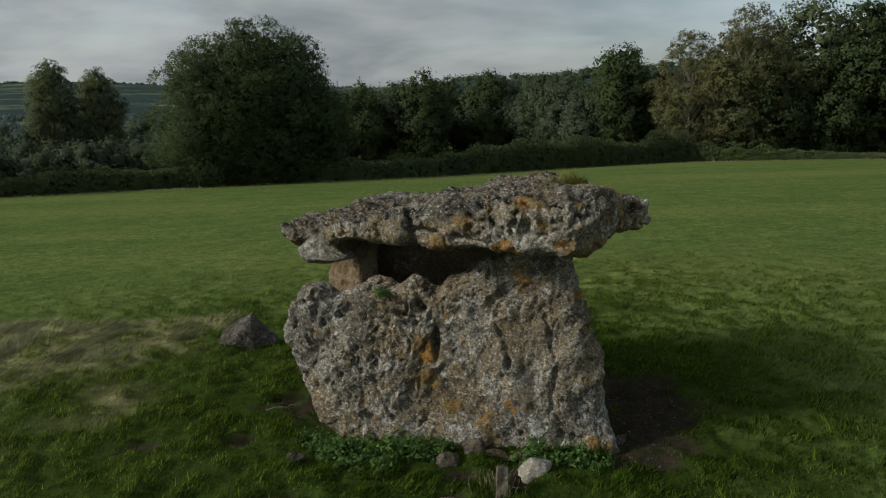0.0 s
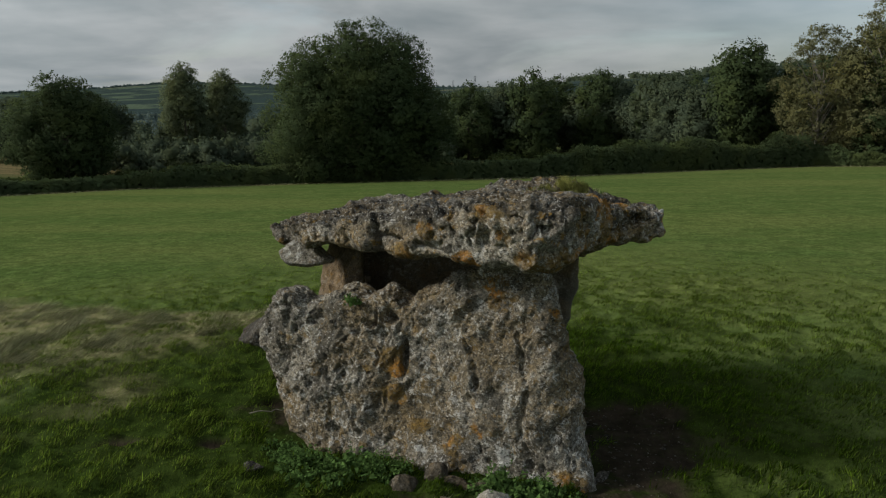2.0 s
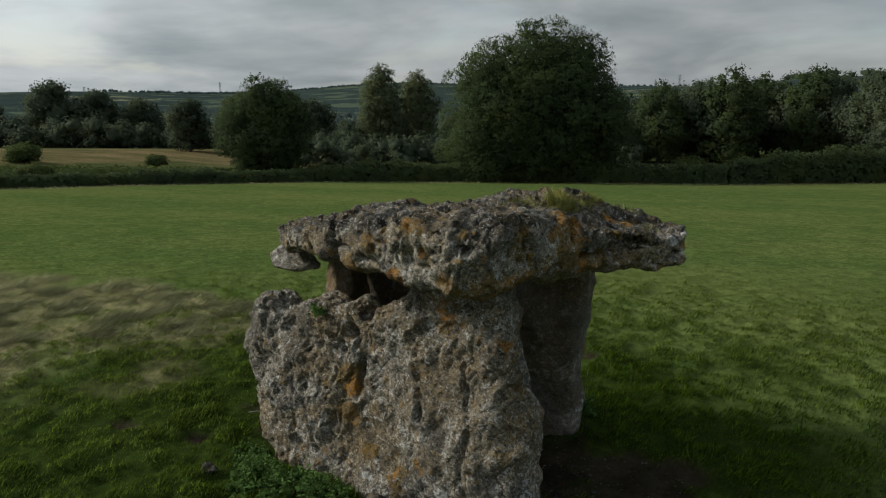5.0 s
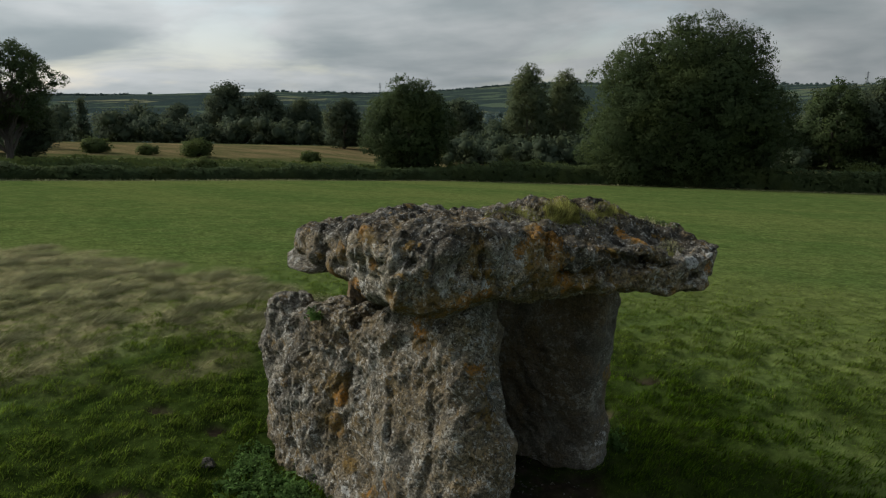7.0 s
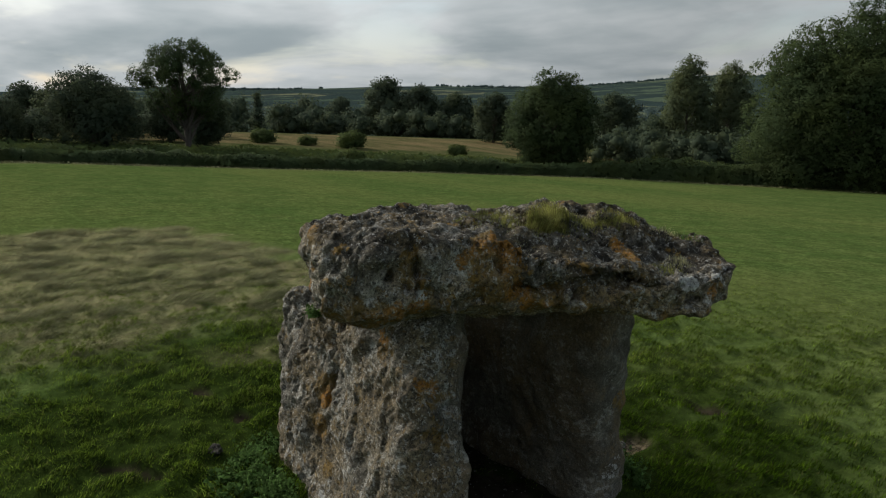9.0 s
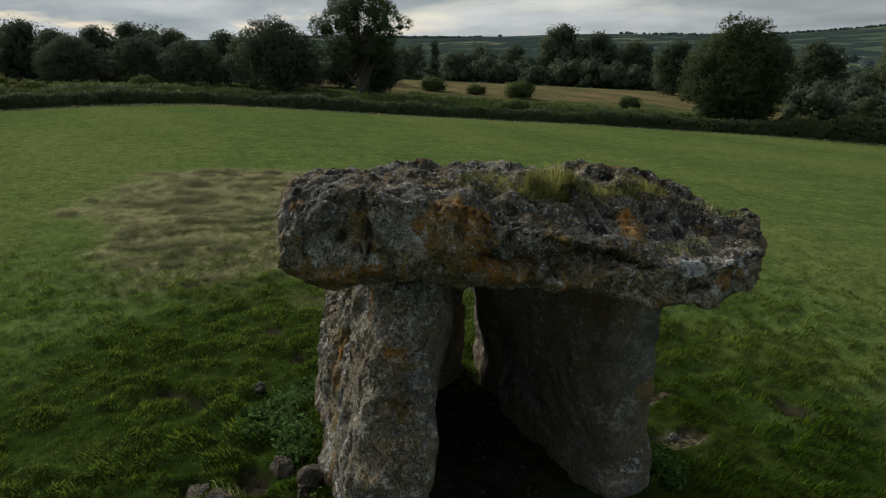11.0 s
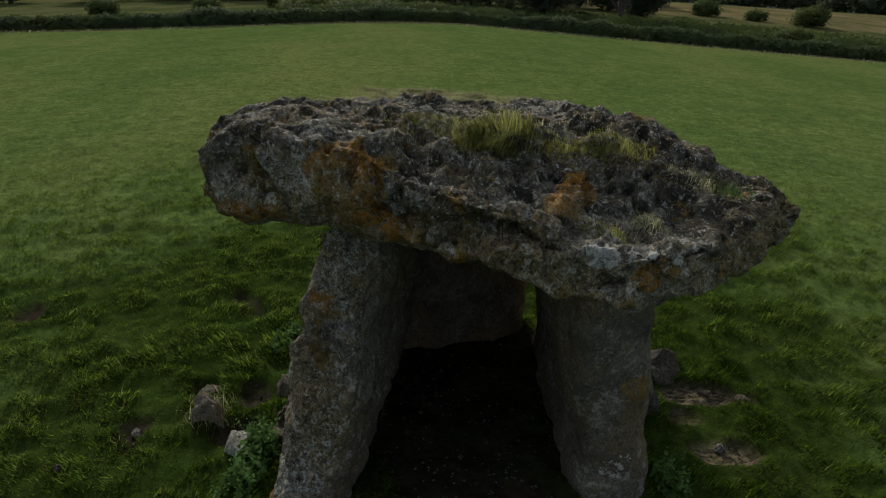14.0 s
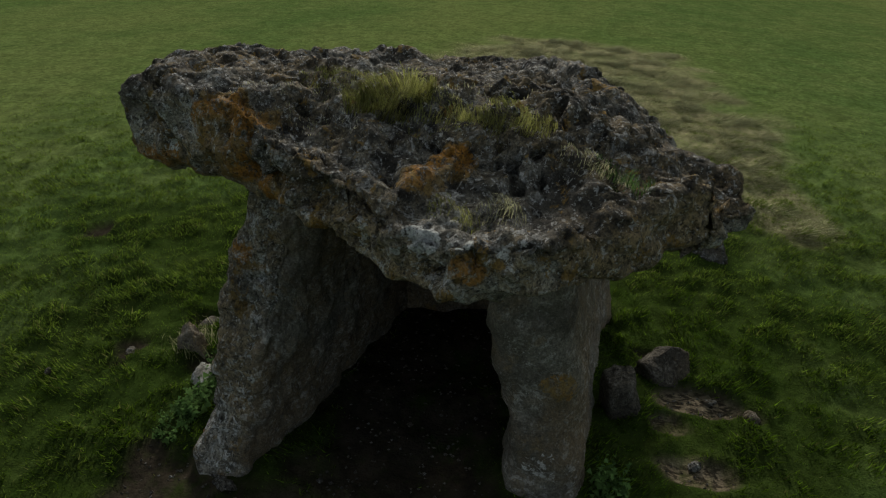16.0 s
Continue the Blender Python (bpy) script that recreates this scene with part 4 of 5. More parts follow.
def crown_mesh(name, mat, wide, tall, low, lobes, count, size, seed, shape="round", gap=0.25, lobe_r=0.3, skew=0.0, heart=0.66):
    """A crown of many leaf sprays on lobes that fill an envelope; the tree's foot is the origin."""
    rng = np.random.default_rng(seed)
    c, rr = [], []
    while len(c) < lobes:
        best, far = None, -1
        r = lobe_r * wide / 2 * rng.uniform(0.6, 1.45)
        for _ in range(7):
            t, g = rng.uniform(0, 1) ** 0.85, rng.uniform(0, 2 * math.pi)
            out = max(PROFILE[shape](t) * wide / 2 * (0.92 + 0.08 * math.sin(3 * g + seed)) * (0.93 + 0.07 * math.sin(7 * t + 2 * g)) - 0.75 * r, 0) * rng.uniform(0.45, 1.06) ** 0.5
            q = np.array((out * math.cos(g) + skew * wide * max(t - 0.7, 0), out * math.sin(g), low + 0.6 * r + t * (tall - low - 1.4 * r) * rng.uniform(0.94, 1.05)))
            d = min([np.linalg.norm(q - o) for o in c], default=9.0)
            if d > far:
                best, far = q, d
        c.append(best)
        rr.append(r)
    c, rr = np.array(c), np.array(rr)
    LOBES[seed] = c
    heart_at = np.array((0, 0, low + 0.45 * (tall - low)))
    # twigs on the lobes, leaves on the twigs
    twigs = max(count // 13, 40)
    which = rng.choice(lobes, twigs, p=rr ** 2 / (rr ** 2).sum())
    away = c[which] - heart_at
    away /= np.maximum(np.linalg.norm(away, axis=1, keepdims=True), 1e-6)
    d = rng.normal(0, 1, (twigs, 3)) + 0.55 * away + (0, 0, 0.25)
    d /= np.linalg.norm(d, axis=1, keepdims=True)
    tip = c[which] + d * (rr[which] * (0.66 + 0.38 * rng.uniform(0, 1, twigs) ** 0.8))[:, None] * (1, 1, 0.88)
    stays = (fbm(tip * (0.5 / size) + seed, 2, seed) > -0.9 + gap * 2) | (rng.uniform(0, 1, twigs) < 0.15)
    tip, d = tip[stays], d[stays]
    pick = rng.integers(0, len(tip), count)
    off = rng.normal(0, 1, (count, 3)) * (0.5, 0.5, 0.40)
    p = tip[pick] + off * (size * 2.2 * rng.uniform(0.6, 1.3, len(tip)))[pick][:, None]
    d = d[pick] + 0.45 * off
    d /= np.linalg.norm(d, axis=1, keepdims=True)
    p[:, 2] = np.maximum(p[:, 2], low * 0.5 + 0.3)
    v, fc = leaves(p, size, d, rng)
    nv = np.repeat(d, 3, axis=0)
    if heart:
        # inner foliage, coarser and out of the light
        k = count // 8
        which = rng.choice(lobes, k, p=rr ** 2 / (rr ** 2).sum())
        e = rng.normal(0, 1, (k, 3))
        e /= np.linalg.norm(e, axis=1, keepdims=True)
        q = c[which] * (0.9, 0.9, 0.96) + e * (rr[which] * heart * rng.uniform(0.3, 1.0, k))[:, None]
        q[:, 2] = np.maximum(q[:, 2], low * 0.5 + 0.5)
        hv, hf = leaves(q, size * 2.4, e, rng)
        fc = np.vstack([fc, hf + len(v)])
        v, nv = np.vstack([v, hv]), np.vstack([nv, np.repeat(e, 3, axis=0)])
    me = mesh_of(name, v, fc, mat, True)
    away = (v - (0, 0, low + 0.35 * (tall - low))) / (wide / 2, wide / 2, (tall - low) * 0.6)
    soft_normals(me, 0.62 * nv + 0.55 * away)
    return me


def trunk_mesh(name, tall, thick, limbs, spread, seed, mat=None, ends=()):
    """A tapered trunk with limbs that rise and part."""
    rng = np.random.default_rng(seed)
    vs, fs, base = [], [], 0

    def tube(path, radii, sides=8):
        nonlocal base
        for k, (q, r) in enumerate(zip(path, radii)):
            d = path[min(k + 1, len(path) - 1)] - path[max(k - 1, 0)]
            d = d / np.linalg.norm(d)
            a = np.cross(d, (0.3, 0.9, 0.1))
            a /= np.linalg.norm(a)
            b = np.cross(d, a)
            for s in range(sides):
                g = 2 * math.pi * s / sides
                vs.append(q + r * (math.cos(g) * a + math.sin(g) * b))
        for k in range(len(path) - 1):
            for s in range(sides):
                fs.append((base + k * sides + s, base + k * sides + (s + 1) % sides, base + (k + 1) * sides + (s + 1) % sides, base + (k + 1) * sides + s))
        base += len(path) * sides

    stem = [np.array([0.15 * math.sin(k * 1.3), 0.15 * math.cos(k * 1.7) - 0.15, -0.4 + k * tall * 0.8 / 6]) for k in range(7)]
    tube(stem, [thick * (1.25 if k == 0 else 1) * (1 - 0.13 * k) for k in range(7)])
    for k in range(limbs):
        s = stem[2 + k % 4]
        g = k * 2.4 + rng.uniform(-0.4, 0.4)
        out = np.array([math.cos(g), math.sin(g), 0]) * spread * rng.uniform(0.6, 1.0)
        path = [s + out * t + np.array([0, 0, tall * 0.32 * t ** 0.8]) + rng.normal(0, 0.12, 3) * (t > 0) for t in (0, 0.3, 0.65, 1.0)]
        tube(path, [thick * 0.45, thick * 0.32, thick * 0.2, thick * 0.06], 6)
    for k, end in enumerate(ends):
        s = stem[1 + k % 5]
        s = s if s[2] < end[2] else stem[1]
        bow = rng.normal(0, 0.05, 3) * np.linalg.norm(end - s)
        path = [s + (end - s) * (t, t, t ** 1.25) + bow * math.sin(math.pi * t) + rng.normal(0, 0.08, 3) * (t > 0) for t in (0, 0.2, 0.4, 0.6, 0.8, 1.0)]
        tube(path, [thick * w0 for w0 in (0.42, 0.34, 0.26, 0.19, 0.12, 0.05)], 5)
    return mesh_of(name, np.array(vs), np.array(fs), mat or BARK, True)


def tree(x, y, label, crown, trunk, turn=0.0, size=1.0, group="", sink=0.0):
    t = thing("tree")
    part("trunk", trunk, t)
    part("crown", crown, t)
    t.matrix_world = pose(x, y, turf_at(x, y) - sink, 0, 0, turn) @ Matrix.Scale(size, 4)
    return tagged(t, label, "tree", group)


big_crown = crown_mesh("crown", LEAF, 25.2, 18.4, 0.3, 150, 200000, 0.16, 21, "dome", 0.06, 0.20, 0.30)
big_trunk = trunk_mesh("trunk", 13, 0.55, 8, 6.5, 3)
tree(-21.9, 81, "broad dark green tree with a full rounded crown by the hedge", big_crown, big_trunk)

oak_crown = crown_mesh("crown", LEAF, 13.5, 11.8, 0.5, 62, 54000, 0.165, 22, "round", 0.14, 0.25)
oak_trunk = trunk_mesh("trunk", 8, 0.35, 7, 4, 4)
tree(-49, 66, "rounded mid-green oak rising behind the hedge", oak_crown, oak_trunk)

open_crown = crown_mesh("crown", LEAF, 19.5, 15.8, 3.6, 34, 44000, 0.165, 23, "flat", 0.22, 0.19, 0.0, 0.4)
open_trunk = trunk_mesh("trunk", 13, 0.5, 5, 5, 5, None, LOBES[23])
tree(-82, 35, "open-crowned old oak with bare gaps between its limbs", open_crown, open_trunk, 40, 0.86)
# western crowns: leaf colour paled for the glare and haze towards the sun
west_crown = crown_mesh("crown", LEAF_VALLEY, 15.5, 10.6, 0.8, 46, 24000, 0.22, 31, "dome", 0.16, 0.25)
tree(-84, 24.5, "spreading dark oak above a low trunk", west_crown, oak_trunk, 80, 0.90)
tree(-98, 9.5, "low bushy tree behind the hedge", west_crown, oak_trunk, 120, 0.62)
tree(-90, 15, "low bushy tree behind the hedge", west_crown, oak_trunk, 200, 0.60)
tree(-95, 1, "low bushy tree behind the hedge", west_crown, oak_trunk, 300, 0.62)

ash_crown = crown_mesh("crown", LEAF_ASH, 14.0, 21.5, 0.5, 80, 36000, 0.26, 24, "column", 0.17, 0.30)
ash_trunk = trunk_mesh("trunk", 15, 0.4, 6, 2.5, 6)
tree(-80, 146, "tall narrow grey-green tree with a feathery top", ash_crown, ash_trunk, 0, 1.0)
tree(-75, 155, "tall narrow grey-green tree with a feathery top", ash_crown, ash_trunk, 70, 0.95)

wood_crown = crown_mesh("crown", LEAF_DARK, 14, 14.5, 0.3, 60, 13000, 0.34, 25, "round", 0.06, 0.26)
wood_crown_b = crown_mesh("crown", LEAF, 13, 17, 0.4, 90, 18000, 0.29, 26, "round", 0.08, 0.23)
wood_crown_c = crown_mesh("crown", LEAF_ASH, 15, 19, 0.5, 90, 18000, 0.29, 27, "round", 0.14, 0.22)
wood_crown_d = crown_mesh("crown", LEAF, 13, 16, 0.3, 60, 13000, 0.34, 29, "dome", 0.06, 0.25)
thin_crown = crown_mesh("crown", LEAF_PALE, 15, 21, 0.6, 100, 32000, 0.22, 28, "round", 0.20, 0.19, 0.0, 0.0)
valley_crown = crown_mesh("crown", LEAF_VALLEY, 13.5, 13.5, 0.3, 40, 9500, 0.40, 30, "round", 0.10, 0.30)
wood_trunk = trunk_mesh("trunk", 11, 0.4, 6, 4, 7)
# woodland edge north and north-east of the field
wr = random.Random(8)
for k in range(30):
    t = k / 29
    x0, y0 = -16 + 80 * t, 150 + 14 * math.sin(5 * t) - 22 * t
    cr = (wood_crown, wood_crown_d)[k % 2]
    tree(x0 + wr.uniform(-3, 3), y0 + wr.uniform(-14, 14), "dark broadleaf tree in the woodland edge", cr, wood_trunk, wr.uniform(0, 360), wr.uniform(0.98, 1.16), "woodland edge")
# taller trees on the right-hand boundary
for x0, y0, s, cr in ((32.5, 124, 1.2, wood_crown_b), (27.5, 126, 0.95, wood_crown), (39, 124, 0.85, wood_crown_d), (51, 116, 1.12, wood_crown_c), (59, 113, 1.36, wood_crown_c), (67, 109, 1.45, wood_crown_b), (75, 106, 1.4, wood_crown_c), (82, 104, 1.3, wood_crown_b), (92, 100, 1.3, wood_crown_b), (58, 128, 1.3, wood_crown_b), (72, 122, 1.4, wood_crown), (102, 94, 1.3, wood_crown)):
    tree(x0, y0, "tall loose-crowned tree on the field boundary", cr, wood_trunk, 37 * x0 % 360, s, "boundary trees")
# dark rounded trees in the valley; their leaf colour carries the haze
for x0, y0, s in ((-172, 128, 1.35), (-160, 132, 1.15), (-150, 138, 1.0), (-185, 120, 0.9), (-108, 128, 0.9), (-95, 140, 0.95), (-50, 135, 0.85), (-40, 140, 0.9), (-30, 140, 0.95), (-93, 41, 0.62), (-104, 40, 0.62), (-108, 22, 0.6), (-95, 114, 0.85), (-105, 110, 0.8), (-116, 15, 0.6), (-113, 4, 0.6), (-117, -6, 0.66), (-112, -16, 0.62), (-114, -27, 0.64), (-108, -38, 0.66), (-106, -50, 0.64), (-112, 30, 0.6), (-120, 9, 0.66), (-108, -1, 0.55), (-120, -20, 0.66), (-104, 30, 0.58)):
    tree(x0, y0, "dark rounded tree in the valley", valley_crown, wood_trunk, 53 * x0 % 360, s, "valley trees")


bare_trunk = trunk_mesh("trunk", 19, 0.28, 14, 5.0, 11, PALE_BARK, LOBES[28][::4])
for x0, y0, s in ((40.5, 112, 0.98), (48, 109, 1.12)):
    tree(x0, y0, "half-bare pale-limbed tree with thin foliage", thin_crown, bare_trunk, 20 * x0, s, "boundary trees")

bush_crown = crown_mesh("crown", LEAF_SCRUB, 5.2, 2.5, 0.0, 16, 4200, 0.20, 41, "round", 0.22, 0.36)
bush_trunk = trunk_mesh("trunk", 2.0, 0.09, 5, 1.2, 9)
for x0, y0, s in ((-103, 55, 1.0), (-97, 60, 0.7), (-92, 65, 1.15), (-80, 78, 0.8), (-86, 9, 0.8), (-80, -2, 0.7), (-78, -14, 0.8), (-92, -8, 0.9), (-74, -24, 0.8), (-62, 46, 0.8), (20, 100, 1.2), (28, 106, 1.3), (8, 92, 1.2), (-4, 86, 1.2), (-30, 78, 0.9), (-36, 74, 0.9), (36, 110, 1.2), (-34, 76.5, 0.9), (-40, 72.5, 1.0), (-45, 70, 0.8), (-51, 66, 1.0), (-27, 80, 0.8), (14, 96, 1.1), (2, 89, 1.2)):
    b = thing("bush")
    part("trunk", bush_trunk, b)
    part("crown", bush_crown, b)
    b.matrix_world = pose(x0, y0, turf_at(x0, y0) - 0.1, 0, 0, 47 * x0 % 360) @ Matrix.Scale(s, 4)
    tagged(b, "rounded green scrub bush beyond the hedge", "bush", "scrub bushes")

fir_crown = crown_mesh("crown", LEAF_DARK, 7, 17, 1.0, 40, 4000, 0.6, 42, "cone", 0.1, 0.3)
tree(-250, 122, "dark pointed conifer above the far woods", fir_crown, wood_trunk, 0, 1.0)


def far_wood(name, seed, near, mat, count):
    """Woods in the distance: clumps of foliage on the slopes, open where there are fields."""
    rng = np.random.default_rng(seed)
    c, r = [], []

    def grow(dist, g, low, high):
        x0, y0 = -dist * math.sin(g), 8 + dist * math.cos(g)
        s = rng.uniform(low, high)
        z0 = float(land(x0, y0))
        if dist > 430:
            c.append((x0, y0, z0 + s * 0.2))
            r.append(s)
            return
        for k in range(4):
            b, e = rng.uniform(0, 2 * math.pi), rng.uniform(0.3, 0.75)
            c.append((x0 + e * s * math.cos(b), y0 + e * s * math.sin(b), z0 + s * (0.4, 0.65, 0.9, 1.15)[k]))
            r.append(s * rng.uniform(0.42, 0.66))

    if near:
        for k in range(150):
            grow(rng.uniform(118, 185), radians(rng.uniform(8, 36)), 2.6, 4.4)
        for k in range(70):
            grow(rng.uniform(176, 200), radians(rng.uniform(38, 64)), 3.0, 5.0)
        for k in range(60):
            grow(rng.uniform(112, 150), radians(rng.uniform(70, 112)), 3.2, 4.8)
        for k in range(360):
            grow(190 + 230 * rng.uniform(0, 1), radians(rng.uniform(-45, 122)), 5.0, 8.5)
        for k in range(560):
            grow(250 + 760 * rng.uniform(0, 1) ** 0.7, radians(rng.uniform(-46, 11)), 4.5, 9.0)
    else:
        for dist in (450, 520, 600, 690, 2180, 2290):
            g = 4.0
            while g < 78:
                g += math.degrees((rng.uniform(5, 15) if dist < 2200 else rng.uniform(3, 9)) / dist)
                d1 = dist * rng.uniform(0.93, 1.07) if dist < 2200 else dist
                x0, y0 = -d1 * math.sin(radians(g)), d1 * math.cos(radians(g))
                open_land = gnoise(np.array([[x0 * 0.0035, y0 * 0.0035, 0.5]]), 3)[0]
                if open_land > (-0.30 if g < 40 else -0.12):
                    grow(d1, radians(g), *((4.0, 8.0) if dist < 2000 else (2.0, 6.0)))
    c, r = np.array(c), np.array(r)
    away = np.hypot(c[:, 0], c[:, 1])
    share = r * np.clip(1.0 / away, 1 / 900, 1 / 200) ** 1.6
    which = rng.choice(len(c), count, p=share / share.sum())
    d = rng.normal(0, 1, (len(which), 3))
    d /= np.linalg.norm(d, axis=1, keepdims=True)
    d[:, 2] = np.where(away[which] > 600, np.abs(d[:, 2]), d[:, 2])
    p = c[which] + d * (r[which] * rng.uniform(0.66, 1.2, len(which)))[:, None] * (1, 1, 0.85)
    v, fc = leaves(p, np.minimum(0.16 + 0.0024 * away[which], 3.6), d, rng)
    nv = np.repeat(d, 3, axis=0)
    # the dense inside of each clump
    t, g = np.meshgrid(np.linspace(0.05, math.pi - 0.05, 5), np.linspace(0, 2 * math.pi, 7, endpoint=False), indexing="ij")
    ball = np.stack([np.sin(t) * np.cos(g), np.sin(t) * np.sin(g), np.cos(t)], -1).reshape(-1, 3)
    i, j = [m.ravel() for m in np.meshgrid(np.arange(4), np.arange(7), indexing="ij")]
    j2 = (j + 1) % 7
    tri = np.vstack([np.stack([i * 7 + j, i * 7 + 7 + j, i * 7 + 7 + j2], 1), np.stack([i * 7 + j, i * 7 + 7 + j2, i * 7 + j2], 1)])
    hv = (c[:, None] + ball[None] * (r[:, None, None] * rng.uniform(0.40, 0.78, (len(c), 35, 1))) * (1, 1, 0.85)).reshape(-1, 3)
    fc = np.vstack([fc, (np.arange(len(c))[:, None, None] * 35 + tri[None]).reshape(-1, 3) + len(v)])
    v, nv = np.vstack([v, hv]), np.vstack([nv, np.tile(ball, (len(c), 1))])
    me = mesh_of(name, v, fc, mat, True)
    soft_normals(me, nv + (0, 0, 0.2))
    return me


# valley woods share the haze-paled leaf colour
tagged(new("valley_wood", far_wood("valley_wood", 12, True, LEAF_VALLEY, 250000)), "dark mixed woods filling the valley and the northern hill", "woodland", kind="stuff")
tagged(new("far_wood", far_wood("far_wood", 13, False, LEAF_FAR, 60000)), "haze-blue distant woods across the valley", "woodland", kind="stuff")


def hedge_height(x):
    """Higher along the north-east, low in the west, lost under the tall trees."""
    return 1 + 0.75 * smooth(x, -8, 12) * (1 - smooth(x, 30, 48)) - 0.45 * smooth(-x, 34, 52) - 0.6 * smooth(x, 42, 62)


def hedge_mesh(name, line, tall, wide, per_metre, size, seed, mat):
    rng = np.random.default_rng(seed)
    ps, ds, inner = [], [], []
    for a, b in zip(line[:-1], line[1:]):
        L = np.hypot(*(b - a))
        k = int(L * per_metre * (1 + 0.7 * float(smooth((a + b)[0] / 2, -8, 12))))
        t = rng.uniform(0, 1, k)
        s = rng.uniform(-1, 1, k)
        hgt = rng.uniform(0, 1, k) ** 0.8
        nrm = np.array([a[1] - b[1], b[0] - a[0]]) / L
        x, y = a[0] + (b[0] - a[0]) * t, a[1] + (b[1] - a[1]) * t
        q = np.stack([x, y, 0 * x], 1)
        vary = 1 + 0.5 * fbm(q * 0.13, 3, seed) + 0.32 * gnoise(q * 0.55, seed + 3)
        x, y = x + nrm[0] * s * wide / 2 * np.sqrt(1 - 0.55 * hgt ** 2), y + nrm[1] * s * wide / 2 * np.sqrt(1 - 0.55 * hgt ** 2)
        ps.append(np.stack([x, y, land(x, y) + 0.05 + tall * hedge_height(x) * vary * hgt], 1))
        ds.append(np.stack([nrm[0] * s, nrm[1] * s, 0.2 + hgt], 1))
    for a, b in zip(line[:-1], line[1:]):
        # stems and dense inner leaf, close to the middle line
        L = np.hypot(*(b - a))
        k = int(L * per_metre * 0.4)
        t, hgt = rng.uniform(0, 1, k), rng.uniform(0, 0.72, k)
        nrm = np.array([a[1] - b[1], b[0] - a[0]]) / L
        s = rng.uniform(-0.35, 0.35, k)
        x, y = a[0] + (b[0] - a[0]) * t + nrm[0] * s * wide, a[1] + (b[1] - a[1]) * t + nrm[1] * s * wide
        ps.append(np.stack([x, y, land(x, y) + 0.05 + tall * hedge_height(x) * hgt], 1))
        ds.append(np.tile((nrm[0], nrm[1], 0.25), (k, 1)))
        inner += [True] * k
    d, p = np.vstack(ds), np.vstack(ps)
    inner = np.concatenate([np.zeros(len(p) - len(inner), bool), np.array(inner, bool)])
    coarse = np.where(inner, 2.6, np.where(rng.uniform(0, 1, len(p)) < 0.15, 1.8, 1.0))
    v, fc = leaves(p, size * coarse, d, rng)
    me = mesh_of(name, v, fc, mat, True)
    soft_normals(me, np.repeat(d / np.linalg.norm(d, axis=1, keepdims=True), 3, axis=0) + (0, 0, 0.3))
    return me


tagged(new("hedge", hedge_mesh("hedge", EDGE, 2.1, 2.6, 400, 0.19, 9, LEAF_HEDGE)), "dark green bramble and hawthorn hedge round the field", "hedge", kind="stuff")
ROUGH = np.array([(-34, 88), (-52, 78), (-66, 62), (-75, 44), (-80, 28), (-82, 12), (-78, -6)], float)
tagged(new("scrub", hedge_mesh("scrub", ROUGH, 1.7, 15.0, 330, 0.24, 19, LEAF_SCRUB)), "rough green scrub and bramble beyond the hedge", "scrub", kind="stuff")
BELT = np.array([(-6, 83), (10, 92), (24, 101), (38, 110)], float)
tagged(new("bramble", hedge_mesh("bramble", BELT, 1.35, 5.0, 420, 0.22, 23, LEAF_SCRUB)), "bright green bramble thicket behind the hedge", "bramble", kind="stuff")


# ---- loose stones ----
FIELDSTONE = stone_material("field_stone", (0.135, 0.125, 0.10), (0.052, 0.048, 0.040), (0.13, 0.10, 0.06), (0.36, 0.36, 0.34), 0.1, 0.5, 0.4)


def stone(x, y, size, seed, label, turn=0.0, lift=0.3, mat=None, tilt=0.0, cuts=None):
    p, f = hard_rock(size, seed, cuts)
    mat = mat or FIELDSTONE
    ob = new("stone", stone_mesh("stone", p, f, mat))
    ob.matrix_world = pose(x, y, turf_at(x, y) + size[2] * lift, tilt, 0, turn)
    return tagged(ob, label, "stone")


stone(-3.19, 10.9, (1.0, 0.78, 0.86), 36, "angular dark grey boulder lying in the grass", 4, 0.14, None, 0, ((-0.60, -0.25, 0.74, 0.46), (-0.1, -0.55, 0.85, 0.58), (0.80, -0.2, 0.55, 0.52), (0.1, -1, 0.25, 0.60), (0.5, -0.8, 0.2, 0.66), (0, 1, 0.3, 0.6), (-1, 0, 0.1, 0.92), (1, -0.2, 0, 0.8), (0, 0, -1, 0.8), (-0.2, -0.8, -0.5, 0.7)))
BLOCK = ((0.15, -0.9, 0.5, 0.62), (-0.8, -0.3, 0.45, 0.70), (0.85, -0.2, 0.3, 0.72), (0.1, 0.3, 0.95, 0.72), (0, 1, 0, 0.75), (-0.6, 0.2, 0.8, 0.78), (0.6, 0.1, 0.8, 0.82), (0, 0, -1, 0.8))
stone(1.01, 6.31, (0.38, 0.30, 0.34), 32, "pale square block leaning at the foot of the upright", -10, -0.04, PALE, 6, BLOCK)
FIN = ((1, 0.1, 0.15, 0.72), (-1, 0, 0.2, 0.72), (0.1, -1, 0.3, 0.8), (0, 1, 0.5, 0.7), (0.2, -0.4, 0.9, 0.74), (0, 0.5, 0.85, 0.7), (0, 0, -1, 0.9))
stone(0.10, 6.56, (0.34, 0.26, 0.32), 33, "brown rough stone at the foot of the upright", 0, 0.02, EARTHY, 0, BLOCK)
stone(0.62, 5.97, (0.18, 0.34, 0.50), 34, "thin earth-brown stone fin with dry grass round it", -6, 0.02, BROWN, 0, FIN)
stone(0.40, 6.72, (0.26, 0.20, 0.20), 45, "small dark brown block against the upright", 15, 0.16, EARTHY)
